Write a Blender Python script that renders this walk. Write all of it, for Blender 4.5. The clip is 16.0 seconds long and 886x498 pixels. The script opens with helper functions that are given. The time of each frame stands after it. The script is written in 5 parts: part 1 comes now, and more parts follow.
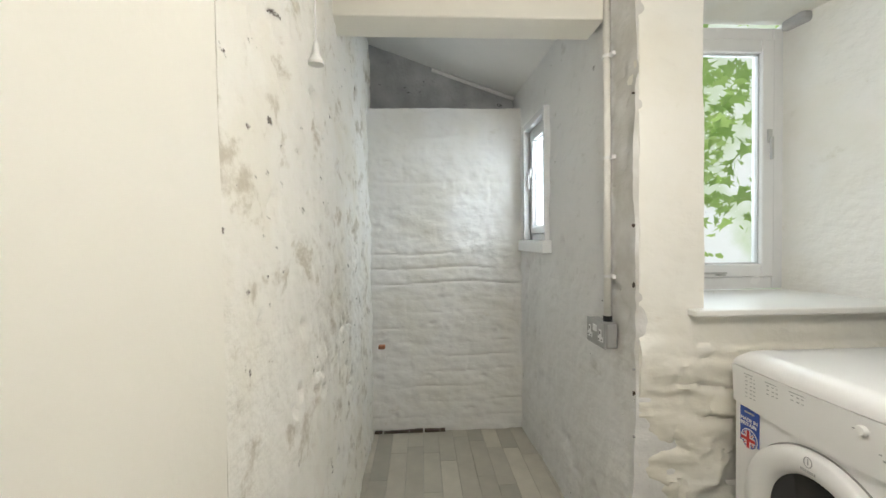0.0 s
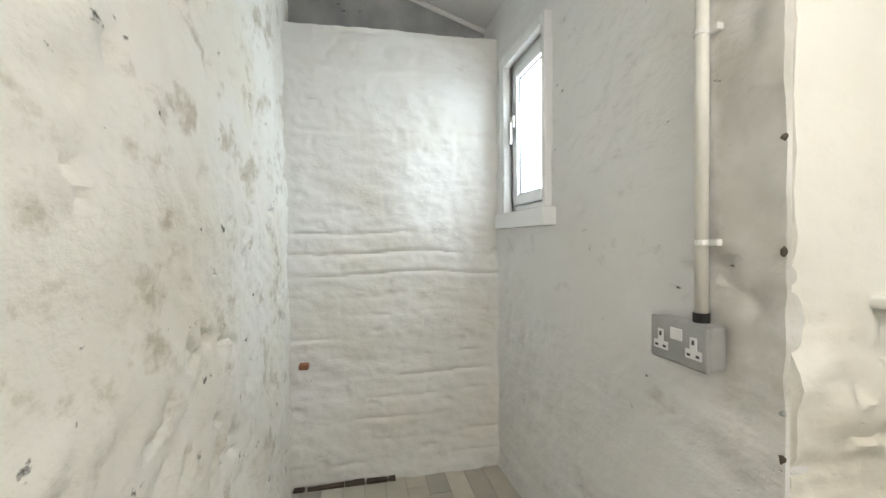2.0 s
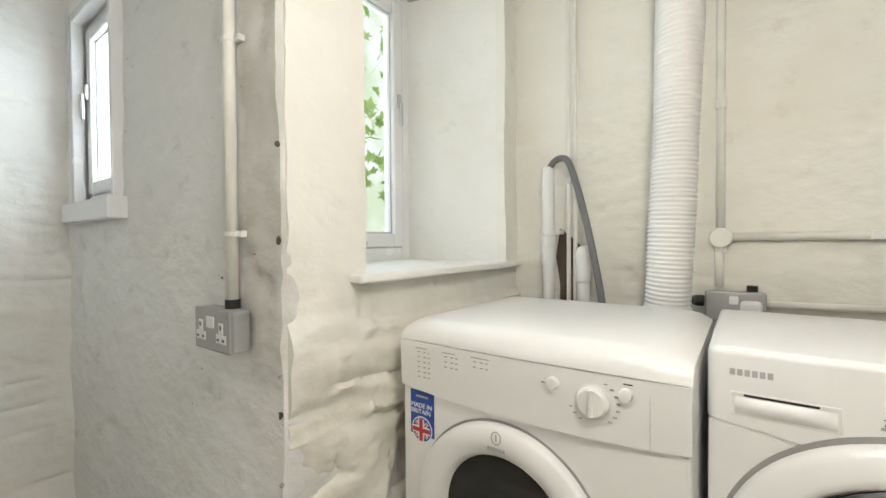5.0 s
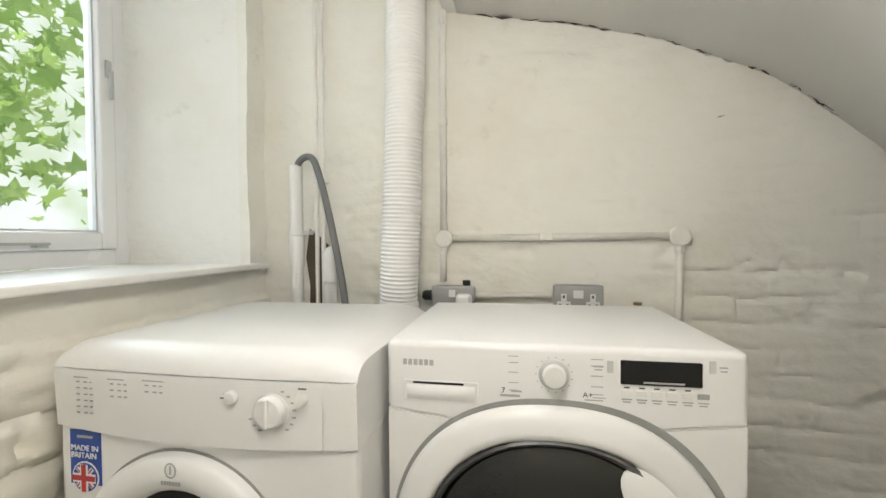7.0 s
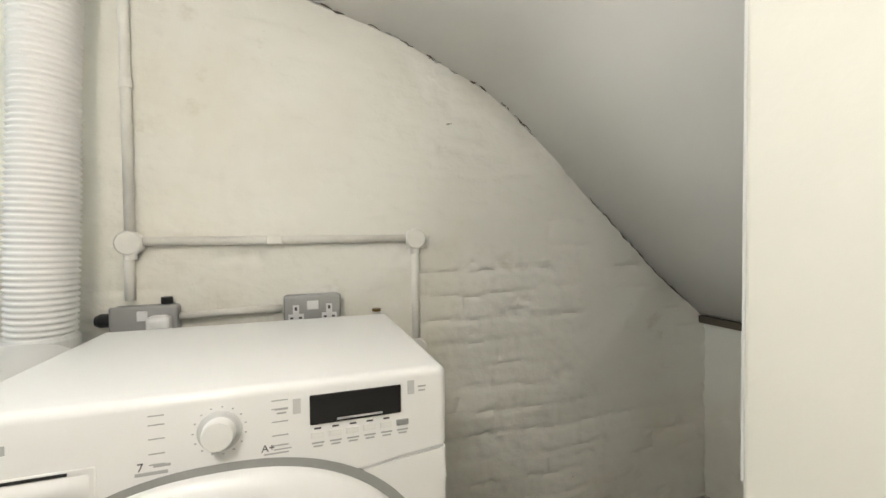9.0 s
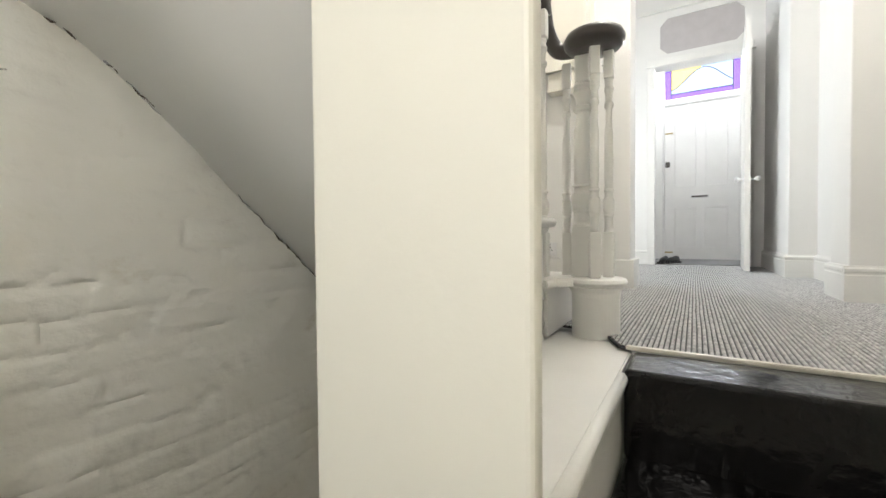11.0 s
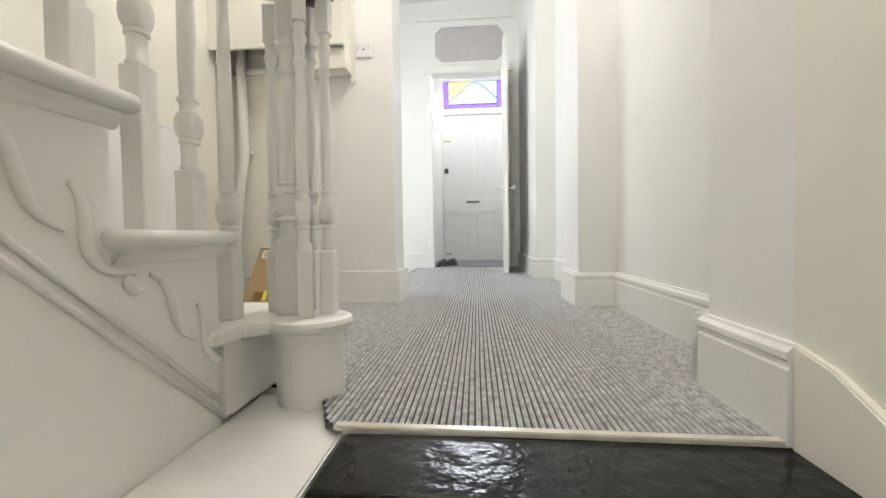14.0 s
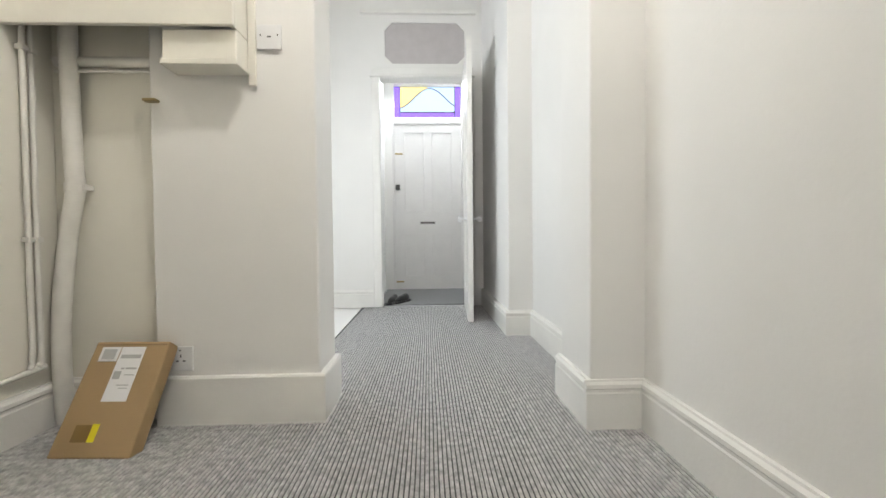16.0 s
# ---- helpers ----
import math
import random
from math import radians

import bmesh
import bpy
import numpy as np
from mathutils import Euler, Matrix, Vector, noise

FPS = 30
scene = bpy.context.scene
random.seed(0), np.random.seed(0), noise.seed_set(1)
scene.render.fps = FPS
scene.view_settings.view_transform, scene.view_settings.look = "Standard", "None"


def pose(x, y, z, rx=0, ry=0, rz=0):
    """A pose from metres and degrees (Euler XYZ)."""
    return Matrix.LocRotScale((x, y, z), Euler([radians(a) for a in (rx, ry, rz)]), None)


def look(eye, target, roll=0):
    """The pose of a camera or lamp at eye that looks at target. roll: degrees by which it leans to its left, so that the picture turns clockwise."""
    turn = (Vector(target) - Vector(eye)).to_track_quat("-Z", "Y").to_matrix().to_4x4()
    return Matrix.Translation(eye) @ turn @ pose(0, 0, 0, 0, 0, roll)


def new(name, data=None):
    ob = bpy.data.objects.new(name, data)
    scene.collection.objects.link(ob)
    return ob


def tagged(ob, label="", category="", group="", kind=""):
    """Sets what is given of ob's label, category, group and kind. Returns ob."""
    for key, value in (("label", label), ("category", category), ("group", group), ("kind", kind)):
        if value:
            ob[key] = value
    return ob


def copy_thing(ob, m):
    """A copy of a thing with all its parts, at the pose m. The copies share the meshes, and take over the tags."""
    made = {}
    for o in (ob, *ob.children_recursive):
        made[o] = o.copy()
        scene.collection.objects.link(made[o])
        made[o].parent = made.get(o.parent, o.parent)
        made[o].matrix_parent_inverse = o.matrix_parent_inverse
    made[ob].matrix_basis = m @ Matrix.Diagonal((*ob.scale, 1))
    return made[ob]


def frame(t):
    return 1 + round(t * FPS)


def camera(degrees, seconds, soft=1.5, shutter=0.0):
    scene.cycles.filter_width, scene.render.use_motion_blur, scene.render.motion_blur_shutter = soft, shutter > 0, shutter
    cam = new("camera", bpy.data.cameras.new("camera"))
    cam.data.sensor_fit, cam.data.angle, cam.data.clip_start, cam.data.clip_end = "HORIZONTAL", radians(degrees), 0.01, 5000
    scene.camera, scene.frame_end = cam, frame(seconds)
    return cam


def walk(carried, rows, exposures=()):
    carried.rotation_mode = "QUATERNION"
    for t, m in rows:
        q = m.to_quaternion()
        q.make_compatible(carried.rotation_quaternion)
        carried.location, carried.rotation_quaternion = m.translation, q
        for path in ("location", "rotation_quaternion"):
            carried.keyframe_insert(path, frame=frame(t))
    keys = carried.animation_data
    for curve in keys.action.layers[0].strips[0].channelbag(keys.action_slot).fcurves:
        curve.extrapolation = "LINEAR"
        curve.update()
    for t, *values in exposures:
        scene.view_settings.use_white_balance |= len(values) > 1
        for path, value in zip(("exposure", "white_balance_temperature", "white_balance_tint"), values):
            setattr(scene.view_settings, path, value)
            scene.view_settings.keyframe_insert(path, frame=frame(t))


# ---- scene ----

# ---- camera ----
cam = camera(94.05, 16.0)
# seconds, x, y, z, yaw, pitch, roll
PATH = [
    (0, 0.611, 0.411, 1.191, -3.14, -1.41, 0.75),
    (0.5, 0.605, 0.618, 1.104, -3.67, -1.31, 0.59),
    (1, 0.598, 0.796, 1.102, -4.97, -1.26, 0.65),
    (1.5, 0.610, 0.962, 1.072, -7.59, -1.31, 0.65),
    (2, 0.596, 1.113, 1.065, -11.71, -1.23, 0.58),
    (2.5, 0.612, 1.116, 1.036, -17.48, -1.12, 0.39),
    (3, 0.652, 1.093, 1.036, -24.18, -0.94, 0.37),
    (3.5, 0.705, 1.046, 1.027, -31.53, -0.91, 0.38),
    (4, 0.741, 1.005, 1.026, -39.36, -0.89, 0.27),
    (4.2, 0.759, 0.990, 1.028, -42.32, -0.87, 0.27),
    (6.3, 0.879, 0.816, 1.038, -71.45, -1.20, 0.46),
    (6.5, 0.892, 0.794, 1.039, -73.84, -1.23, 0.41),
    (7, 0.919, 0.743, 1.039, -79.75, -1.26, 0.42),
    (7.5, 0.944, 0.676, 1.031, -85.86, -1.29, 0.45),
    (8, 0.979, 0.609, 1.035, -92.52, -1.21, 0.46),
    (8.5, 1.032, 0.585, 1.039, -100.06, -1.25, 0.40),
    (9, 1.066, 0.579, 1.046, -108.60, -1.50, 0.58),
    (9.5, 1.093, 0.560, 1.041, -118.24, -1.55, 1.21),
    (10, 1.078, 0.506, 1.040, -127.72, -1.48, 0.79),
    (10.2, 1.085, 0.475, 1.034, -132.07, -1.45, 0.74),
    (12.3, 0.928, 0.390, 1.043, -167.42, -1.55, 0.24),
    (12.5, 0.923, 0.388, 1.044, -168.93, -1.69, 0.26),
    (13, 0.922, 0.330, 1.036, -171.94, -1.66, 0.36),
    (13.5, 0.929, 0.142, 1.041, -173.82, -1.66, 0.54),
    (14, 0.932, -0.092, 1.083, -175.36, -1.68, 0.80),
    (14.5, 0.951, -0.338, 1.110, -177.18, -1.58, 0.74),
    (15, 0.941, -0.536, 1.198, -179.27, -1.66, 0.70),
    (15.5, 0.939, -0.692, 1.332, -180.93, -1.54, 0.51),
    (16, 0.976, -0.819, 1.384, -182.05, -1.44, 0.58),
]
walk(cam, [(t, pose(x, y, z, 90 + p, r, w)) for t, x, y, z, w, p, r in PATH],
     exposures=[(0, 0.05), (2, 0.36), (4.2, 0.33), (6.5, 0.24), (8.2, 0.36), (10, 0.28), (12.5, 0.14), (14.5, 0.12), (16, -0.06)])

# ---- world and light ----
HALL = 0.725            # hall floor above the utility floor
world = bpy.data.worlds.new("sky")
scene.world = world
world.use_nodes = True
wn = world.node_tree.nodes
sky = wn.new("ShaderNodeTexSky")
sky.sky_type, sky.sun_disc = "NISHITA", False
sky.sun_elevation, sky.sun_rotation = radians(56), radians(243)
world.node_tree.links.new(sky.outputs[0], wn["Background"].inputs[0])
wn["Background"].inputs[1].default_value = 0.085


def lamp(name, kind, m, energy, colour, size=None, size_y=None, angle=None):
    d = bpy.data.lights.new(name, kind)
    d.energy, d.color = energy, colour
    if kind == "AREA":
        d.shape, d.size, d.size_y = "RECTANGLE", size, size_y or size
    elif kind == "POINT":
        d.shadow_soft_size = size
    elif kind == "SUN":
        d.angle = angle
    ob = new(name, d)
    ob.matrix_world = m
    return ob


WARM, DAY = (1.0, 0.957, 0.895), (0.77, 0.885, 1.0)
lamp("sun", "SUN", look((0, 0, 0), (0.50, 0.25, -0.83)), 4.0, (1.0, 0.95, 0.88), angle=radians(0.5))
lamp("daylight_utility_window", "AREA", look((2.02, 2.62, 1.72), (1.80, 0.0, 0.9)), 13, DAY, 0.9, 1.2)
lamp("daylight_recess_window", "AREA", look((1.455, 2.655, 1.50), (0.3, 2.25, 1.1)), 8.5, DAY, 0.36, 0.58)
lamp("utility_bulb", "POINT", pose(1.08, 0.86, 1.52), 15.5, WARM, 0.09)
# unseen point lamp added to brighten the hall; no fitting there
lamp("hall_fill_light", "POINT", pose(1.05, -1.45, HALL + 2.65), 56, (1.0, 0.965, 0.92), 0.07)
lamp("daylight_side_room", "AREA", look((2.5, -3.45, HALL + 1.3), (0.5, -3.45, HALL + 0.9)), 36, (0.88, 0.94, 1.0), 1.1, 2.0)
lamp("daylight_vestibule", "AREA", look((1.0, -6.12, HALL + 2.55), (1.0, -4.5, HALL + 1.2)), 22, (0.88, 0.94, 1.0), 0.8, 0.38)


# ---- materials ----
def nodes_of(name):
    m = bpy.data.materials.new(name)
    m.use_nodes = True
    return m, m.node_tree.nodes, m.node_tree.links, m.node_tree.nodes["Principled BSDF"]


def surface(name, colour, rough=0.5, metal=0.0, vary=0.06, scale=6.0, bump=0.15, grain=90.0, specks=None, speck_size=22.0,
            speck_cut=0.72, coat=0.0, dist=0.004, random_shade=0.0, gloss_vary=0.07, speck_soft=0.035):
    """Paint, plastic, metal or plaster: two scales of variation, relief, and dirt specks of their own."""
    m, n, l, b = nodes_of(name)
    tc = n.new("ShaderNodeTexCoord")
    big, fine = n.new("ShaderNodeTexNoise"), n.new("ShaderNodeTexNoise")
    big.inputs["Scale"].default_value, big.inputs["Detail"].default_value = scale, 4
    fine.inputs["Scale"].default_value, fine.inputs["Detail"].default_value = grain, 3
    for t in (big, fine):
        l.new(tc.outputs["Object"], t.inputs["Vector"])
    ramp = n.new("ShaderNodeValToRGB")
    c = Vector(colour)
    ramp.color_ramp.elements[0].position, ramp.color_ramp.elements[1].position = 0.3, 0.7
    ramp.color_ramp.elements[0].color = (*(c * (1 - vary)), 1)
    ramp.color_ramp.elements[1].color = (*[min(1, v) for v in c * (1 + vary * 0.6)], 1)
    l.new(big.outputs["Fac"], ramp.inputs["Fac"])
    out = ramp.outputs["Color"]
    if random_shade:
        info = n.new("ShaderNodeObjectInfo")
        hsv = n.new("ShaderNodeHueSaturation")
        mr = n.new("ShaderNodeMapRange")
        mr.inputs["To Min"].default_value, mr.inputs["To Max"].default_value = 1 - random_shade, 1 + random_shade
        l.new(info.outputs["Random"], mr.inputs["Value"])
        l.new(mr.outputs["Result"], hsv.inputs["Value"])
        l.new(out, hsv.inputs["Color"])
        out = hsv.outputs["Color"]
    if specks:
        sp, sp2 = n.new("ShaderNodeTexNoise"), n.new("ShaderNodeValToRGB")
        sp.inputs["Scale"].default_value, sp.inputs["Detail"].default_value, sp.inputs["Roughness"].default_value = speck_size, 5, 0.65
        l.new(tc.outputs["Object"], sp.inputs["Vector"])
        sp2.color_ramp.elements[0].position, sp2.color_ramp.elements[1].position = speck_cut, speck_cut + speck_soft
        l.new(sp.outputs["Fac"], sp2.inputs["Fac"])
        mix = n.new("ShaderNodeMix")
        mix.data_type = "RGBA"
        l.new(sp2.outputs["Color"], mix.inputs[0])
        l.new(out, mix.inputs[6])
        mix.inputs[7].default_value = (*specks, 1)
        out = mix.outputs[2]
    l.new(out, b.inputs["Base Color"])
    bn = n.new("ShaderNodeBump")
    bn.inputs["Strength"].default_value, bn.inputs["Distance"].default_value = bump, dist
    l.new(fine.outputs["Fac"], bn.inputs["Height"])
    l.new(bn.outputs["Normal"], b.inputs["Normal"])
    mr = n.new("ShaderNodeMapRange")
    mr.inputs["To Min"].default_value, mr.inputs["To Max"].default_value = max(0, rough - gloss_vary), min(1, rough + gloss_vary)
    l.new(big.outputs["Fac"], mr.inputs["Value"])
    l.new(mr.outputs["Result"], b.inputs["Roughness"])
    b.inputs["Metallic"].default_value = metal
    b.inputs["Coat Weight"].default_value = coat
    return m


def mixed(n, l, fac, a, colour, amount=1.0):
    """Lay a colour over another where fac is high."""
    mul = n.new("ShaderNodeMath")
    mul.operation = "MULTIPLY"
    mul.inputs[1].default_value = amount
    l.new(fac, mul.inputs[0])
    mix = n.new("ShaderNodeMix")
    mix.data_type = "RGBA"
    l.new(mul.outputs[0], mix.inputs[0])
    l.new(a, mix.inputs[6])
    mix.inputs[7].default_value = (*colour, 1)
    return mix.outputs[2]


def band(n, l, value, lo, hi):
    """Smooth step of a value from lo to hi."""
    r = n.new("ShaderNodeMapRange")
    r.interpolation_type = "SMOOTHSTEP"
    r.inputs["From Min"].default_value, r.inputs["From Max"].default_value = lo, hi
    l.new(value, r.inputs["Value"])
    return r.outputs["Result"]


def old_paint(name, colour, stain, stain_cut=0.56, stain_amount=0.5, pit=(0.09, 0.07, 0.045), pit_cut=0.70, relief=0.012, tint=None, patch=None):
    """Old paint on masonry: clouded tone, dirty stains, small dark pits and crumbling relief; patch adds an area of bare skim."""
    m, n, l, b = nodes_of(name)
    tc = n.new("ShaderNodeTexCoord")

    def tex(scale, detail, rough, squeeze=(1, 1, 1), shift=0.0):
        mp, t = n.new("ShaderNodeMapping"), n.new("ShaderNodeTexNoise")
        mp.inputs["Scale"].default_value = squeeze
        mp.inputs["Location"].default_value = (shift, shift, shift)
        t.inputs["Scale"].default_value, t.inputs["Detail"].default_value, t.inputs["Roughness"].default_value = scale, detail, rough
        l.new(tc.outputs["Object"], mp.inputs["Vector"])
        l.new(mp.outputs["Vector"], t.inputs["Vector"])
        return t.outputs["Fac"]
    cloud, dirt, spots, crumb = tex(2.3, 5, 0.55), tex(5.5, 8, 0.68, (1, 1, 1.5), 3.1), tex(17, 4, 0.6, (1, 1, 1.7), 7.7), tex(8, 6, 0.52, (1, 1, 1.35), 1.3)
    base = n.new("ShaderNodeRGB")
    base.outputs[0].default_value = (*colour, 1)
    out = mixed(n, l, band(n, l, cloud, 0.42, 0.68), base.outputs[0], tint or [c * 0.9 for c in colour])
    if patch:
        sep, add, add2 = n.new("ShaderNodeSeparateXYZ"), n.new("ShaderNodeMath"), n.new("ShaderNodeMath")
        l.new(tc.outputs["Object"], sep.inputs[0])
        for node, axis, k in ((add, "Y", 0.10), (add2, "Z", -0.9)):
            node.operation = "MULTIPLY_ADD"
            l.new(dirt, node.inputs[0])
            node.inputs[1].default_value = k
            l.new(sep.outputs[axis], node.inputs[2])
        area = n.new("ShaderNodeMath")
        area.operation = "MULTIPLY"
        l.new(band(n, l, add.outputs[0], patch[1] + 0.065, patch[1] + 0.03), area.inputs[0])
        l.new(band(n, l, add2.outputs[0], patch[2] - 0.60, patch[2] - 0.30), area.inputs[1])
        worn = n.new("ShaderNodeMath")
        worn.operation = "MULTIPLY"
        l.new(area.outputs[0], worn.inputs[0])
        l.new(band(n, l, tex(7, 4, 0.5, shift=5.0), 0.95, 0.30), worn.inputs[1])
        out = mixed(n, l, worn.outputs[0], out, patch[0], 0.85)
    out = mixed(n, l, band(n, l, dirt, stain_cut, stain_cut + 0.14), out, stain, stain_amount)
    pits = band(n, l, spots, pit_cut, pit_cut + 0.07)
    out = mixed(n, l, pits, out, pit, 0.9)
    l.new(out, b.inputs["Base Color"])
    sub = n.new("ShaderNodeMath")
    sub.operation = "MULTIPLY_ADD"
    sub.inputs[1].default_value = -0.5
    l.new(pits, sub.inputs[0])
    l.new(crumb, sub.inputs[2])
    bn = n.new("ShaderNodeBump")
    bn.inputs["Strength"].default_value, bn.inputs["Distance"].default_value = 0.9, relief
    l.new(sub.outputs[0], bn.inputs["Height"])
    l.new(bn.outputs["Normal"], b.inputs["Normal"])
    b.inputs["Roughness"].default_value = 0.6
    return m


MASONRY = old_paint("painted_masonry", (0.81, 0.795, 0.735), (0.50, 0.43, 0.30), 0.60, 0.35, pit_cut=0.735, relief=0.014, tint=(0.77, 0.74, 0.65))
BACKWALL = old_paint("painted_rubble", (0.83, 0.82, 0.79), (0.50, 0.45, 0.34), 0.61, 0.4, pit_cut=0.73, relief=0.016, tint=(0.79, 0.77, 0.71))
STONE = old_paint("painted_rough_stone", (0.83, 0.815, 0.76), (0.36, 0.30, 0.19), 0.535, 0.6, pit_cut=0.67, relief=0.022, tint=(0.78, 0.75, 0.66))
RECESS = old_paint("painted_cement", (0.79, 0.785, 0.775), (0.45, 0.43, 0.39), 0.575, 0.45, pit_cut=0.70, relief=0.018, tint=(0.755, 0.745, 0.725), patch=((0.50, 0.48, 0.43), 1.79, 0.80))
CEMENT = surface("bare_cement", (0.42, 0.42, 0.42), 0.85, vary=0.25, scale=7, bump=0.7, grain=50, specks=(0.12, 0.12, 0.12), speck_size=12, speck_cut=0.66, dist=0.008)
PLASTER = surface("white_plaster", (0.80, 0.79, 0.765), 0.6, vary=0.03, scale=2.5, bump=0.12, grain=60)
CREAM = surface("cream_plaster", (0.79, 0.765, 0.685), 0.5, vary=0.04, scale=3, bump=0.15, grain=50)
GLOSS = surface("gloss_white_paint", (0.80, 0.79, 0.755), 0.32, vary=0.03, scale=8, bump=0.1, grain=70)
DARKSTEP = surface("black_floor_paint", (0.007, 0.0065, 0.006), 0.16, vary=0.5, scale=9, bump=0.55, grain=28, dist=0.006)
DARKSTEP.node_tree.nodes["Principled BSDF"].inputs["Specular IOR Level"].default_value = 0.28
APPLIANCE = surface("white_enamel", (0.80, 0.795, 0.785), 0.30, vary=0.006, scale=3, bump=0.0, grain=120, gloss_vary=0.01)
PLASTIC = surface("white_plastic", (0.78, 0.775, 0.755), 0.35, vary=0.02, scale=9, bump=0.05, grain=90)
UPVC = surface("white_window_plastic", (0.82, 0.82, 0.82), 0.25, vary=0.02, scale=8, bump=0.03, grain=60)
GREYPRINT = surface("grey_print", (0.42, 0.42, 0.42), 0.5, vary=0.05)
# grey that stands in for the shade round the appliance doors
GAPSHADE = surface("gap_shade_grey", (0.30, 0.30, 0.29), 0.5, vary=0.1)
DARKPRINT = surface("dark_print", (0.06, 0.06, 0.065), 0.4, vary=0.1)
BLACKGLASS = surface("black_display", (0.008, 0.008, 0.009), 0.12, vary=0.2, bump=0.02)
DARKGLASS = surface("dark_door_glass", (0.012, 0.012, 0.011), 0.06, vary=0.3, bump=0.0, coat=0.5)
DARKGLASS.node_tree.nodes["Principled BSDF"].inputs["Specular IOR Level"].default_value = 0.3
DRUM = surface("drum_shadow_grey", (0.10, 0.10, 0.10), 0.4, metal=0.6, vary=0.2)
BLUE = surface("blue_sticker", (0.02, 0.07, 0.36), 0.4, vary=0.05)
RED = surface("red_print", (0.50, 0.03, 0.03), 0.4, vary=0.05)
WHITEPRINT = surface("white_print", (0.80, 0.80, 0.80), 0.45, vary=0.02)
LIGHTGREY = surface("pale_grey_plastic", (0.56, 0.56, 0.55), 0.4, vary=0.03)
STEEL = surface("grey_metal_box", (0.40, 0.40, 0.395), 0.42, metal=0.35, vary=0.1, scale=14, bump=0.1, grain=160)
CHROME = surface("dull_chrome", (0.55, 0.55, 0.54), 0.3, metal=0.9, vary=0.1)
HOSE = surface("grey_rubber_hose", (0.17, 0.17, 0.17), 0.6, vary=0.1)
DUCT = surface("white_vent_hose", (0.80, 0.795, 0.77), 0.4, vary=0.03, bump=0.05)
COPPER = surface("painted_pipe", (0.79, 0.77, 0.715), 0.4, vary=0.08, scale=12, bump=0.15)
BLACKPLASTIC = surface("black_plastic", (0.015, 0.015, 0.015), 0.4, vary=0.2)
BRICKRED = surface("bare_brick", (0.30, 0.13, 0.07), 0.85, vary=0.2)
RAIL = surface("black_handrail", (0.022, 0.016, 0.014), 0.3, vary=0.3, scale=10, bump=0.15, coat=0.3)
CARD = surface("brown_cardboard", (0.36, 0.245, 0.12), 0.75, vary=0.06, scale=5, bump=0.15, grain=150)
TAPE = surface("brown_tape", (0.20, 0.12, 0.035), 0.3, vary=0.1)
YELLOW = surface("yellow_tape", (0.80, 0.70, 0.02), 0.4, vary=0.05)
BRASS = surface("worn_brass", (0.42, 0.33, 0.16), 0.35, metal=0.8, vary=0.2)
STRIP = surface("cream_metal_strip", (0.68, 0.65, 0.56), 0.3, metal=0.3, vary=0.12, scale=20)
DARKMETAL = surface("dark_lock_metal", (0.06, 0.055, 0.05), 0.4, metal=0.6, vary=0.2)
FRONTDOOR = surface("grey_white_door_paint", (0.75, 0.735, 0.72), 0.42, vary=0.03, scale=6, bump=0.08)
LEAF = surface("green_leaf", (0.30, 0.40, 0.15), 0.5, vary=0.3, scale=5, bump=0.1)
n = LEAF.node_tree.nodes
tl, mx = n.new("ShaderNodeBsdfTranslucent"), n.new("ShaderNodeMixShader")
tl.inputs["Color"].default_value = (0.55, 0.78, 0.26, 1)
mx.inputs[0].default_value = 0.6
LEAF.node_tree.links.new(n["Principled BSDF"].outputs[0], mx.inputs[1])
LEAF.node_tree.links.new(tl.outputs[0], mx.inputs[2])
LEAF.node_tree.links.new(mx.outputs[0], n["Material Output"].inputs["Surface"])
# dark brown of the tree bark, also used for dark patches indoors
BARK_AND_DARK = surface("bark_and_dark_fill", (0.10, 0.08, 0.06), 0.9, vary=0.3)
GRASS = surface("garden_ground", (0.20, 0.24, 0.12), 0.9, vary=0.4, scale=3, bump=0.5, grain=30)
RIB = surface("grey_carpet_rib", (0.49, 0.485, 0.475), 0.95, vary=0.40, scale=45, bump=0.9, grain=260, dist=0.003)
CARPETBASE = surface("dark_carpet_base", (0.085, 0.085, 0.085), 0.98, vary=0.3, scale=60, bump=0.6, grain=200)
LAMINATE = surface("grey_oak_laminate", (0.54, 0.51, 0.43), 0.42, vary=0.14, scale=7, bump=0.06, grain=60, random_shade=0.24)


def glass(name, colour=(1, 1, 1), rough=0.0, clear=0.85):
    m, n, l, b = nodes_of(name)
    mix, tr, gl = n.new("ShaderNodeMixShader"), n.new("ShaderNodeBsdfTransparent"), n.new("ShaderNodeBsdfGlossy")
    tr.inputs["Color"].default_value = (*colour, 1)
    gl.inputs["Roughness"].default_value = 0.03 + rough
    lw, pw, mr = n.new("ShaderNodeLayerWeight"), n.new("ShaderNodeMath"), n.new("ShaderNodeMapRange")
    lw.inputs["Blend"].default_value = 0.5
    pw.operation = "POWER"
    pw.inputs[1].default_value = 5.0
    mr.inputs["To Min"].default_value, mr.inputs["To Max"].default_value = 0.03, 0.7
    l.new(lw.outputs["Facing"], pw.inputs[0])
    l.new(pw.outputs[0], mr.inputs["Value"])
    l.new(mr.outputs["Result"], mix.inputs[0])
    l.new(tr.outputs[0], mix.inputs[1])
    l.new(gl.outputs[0], mix.inputs[2])
    l.new(mix.outputs[0], n["Material Output"].inputs["Surface"])
    return m


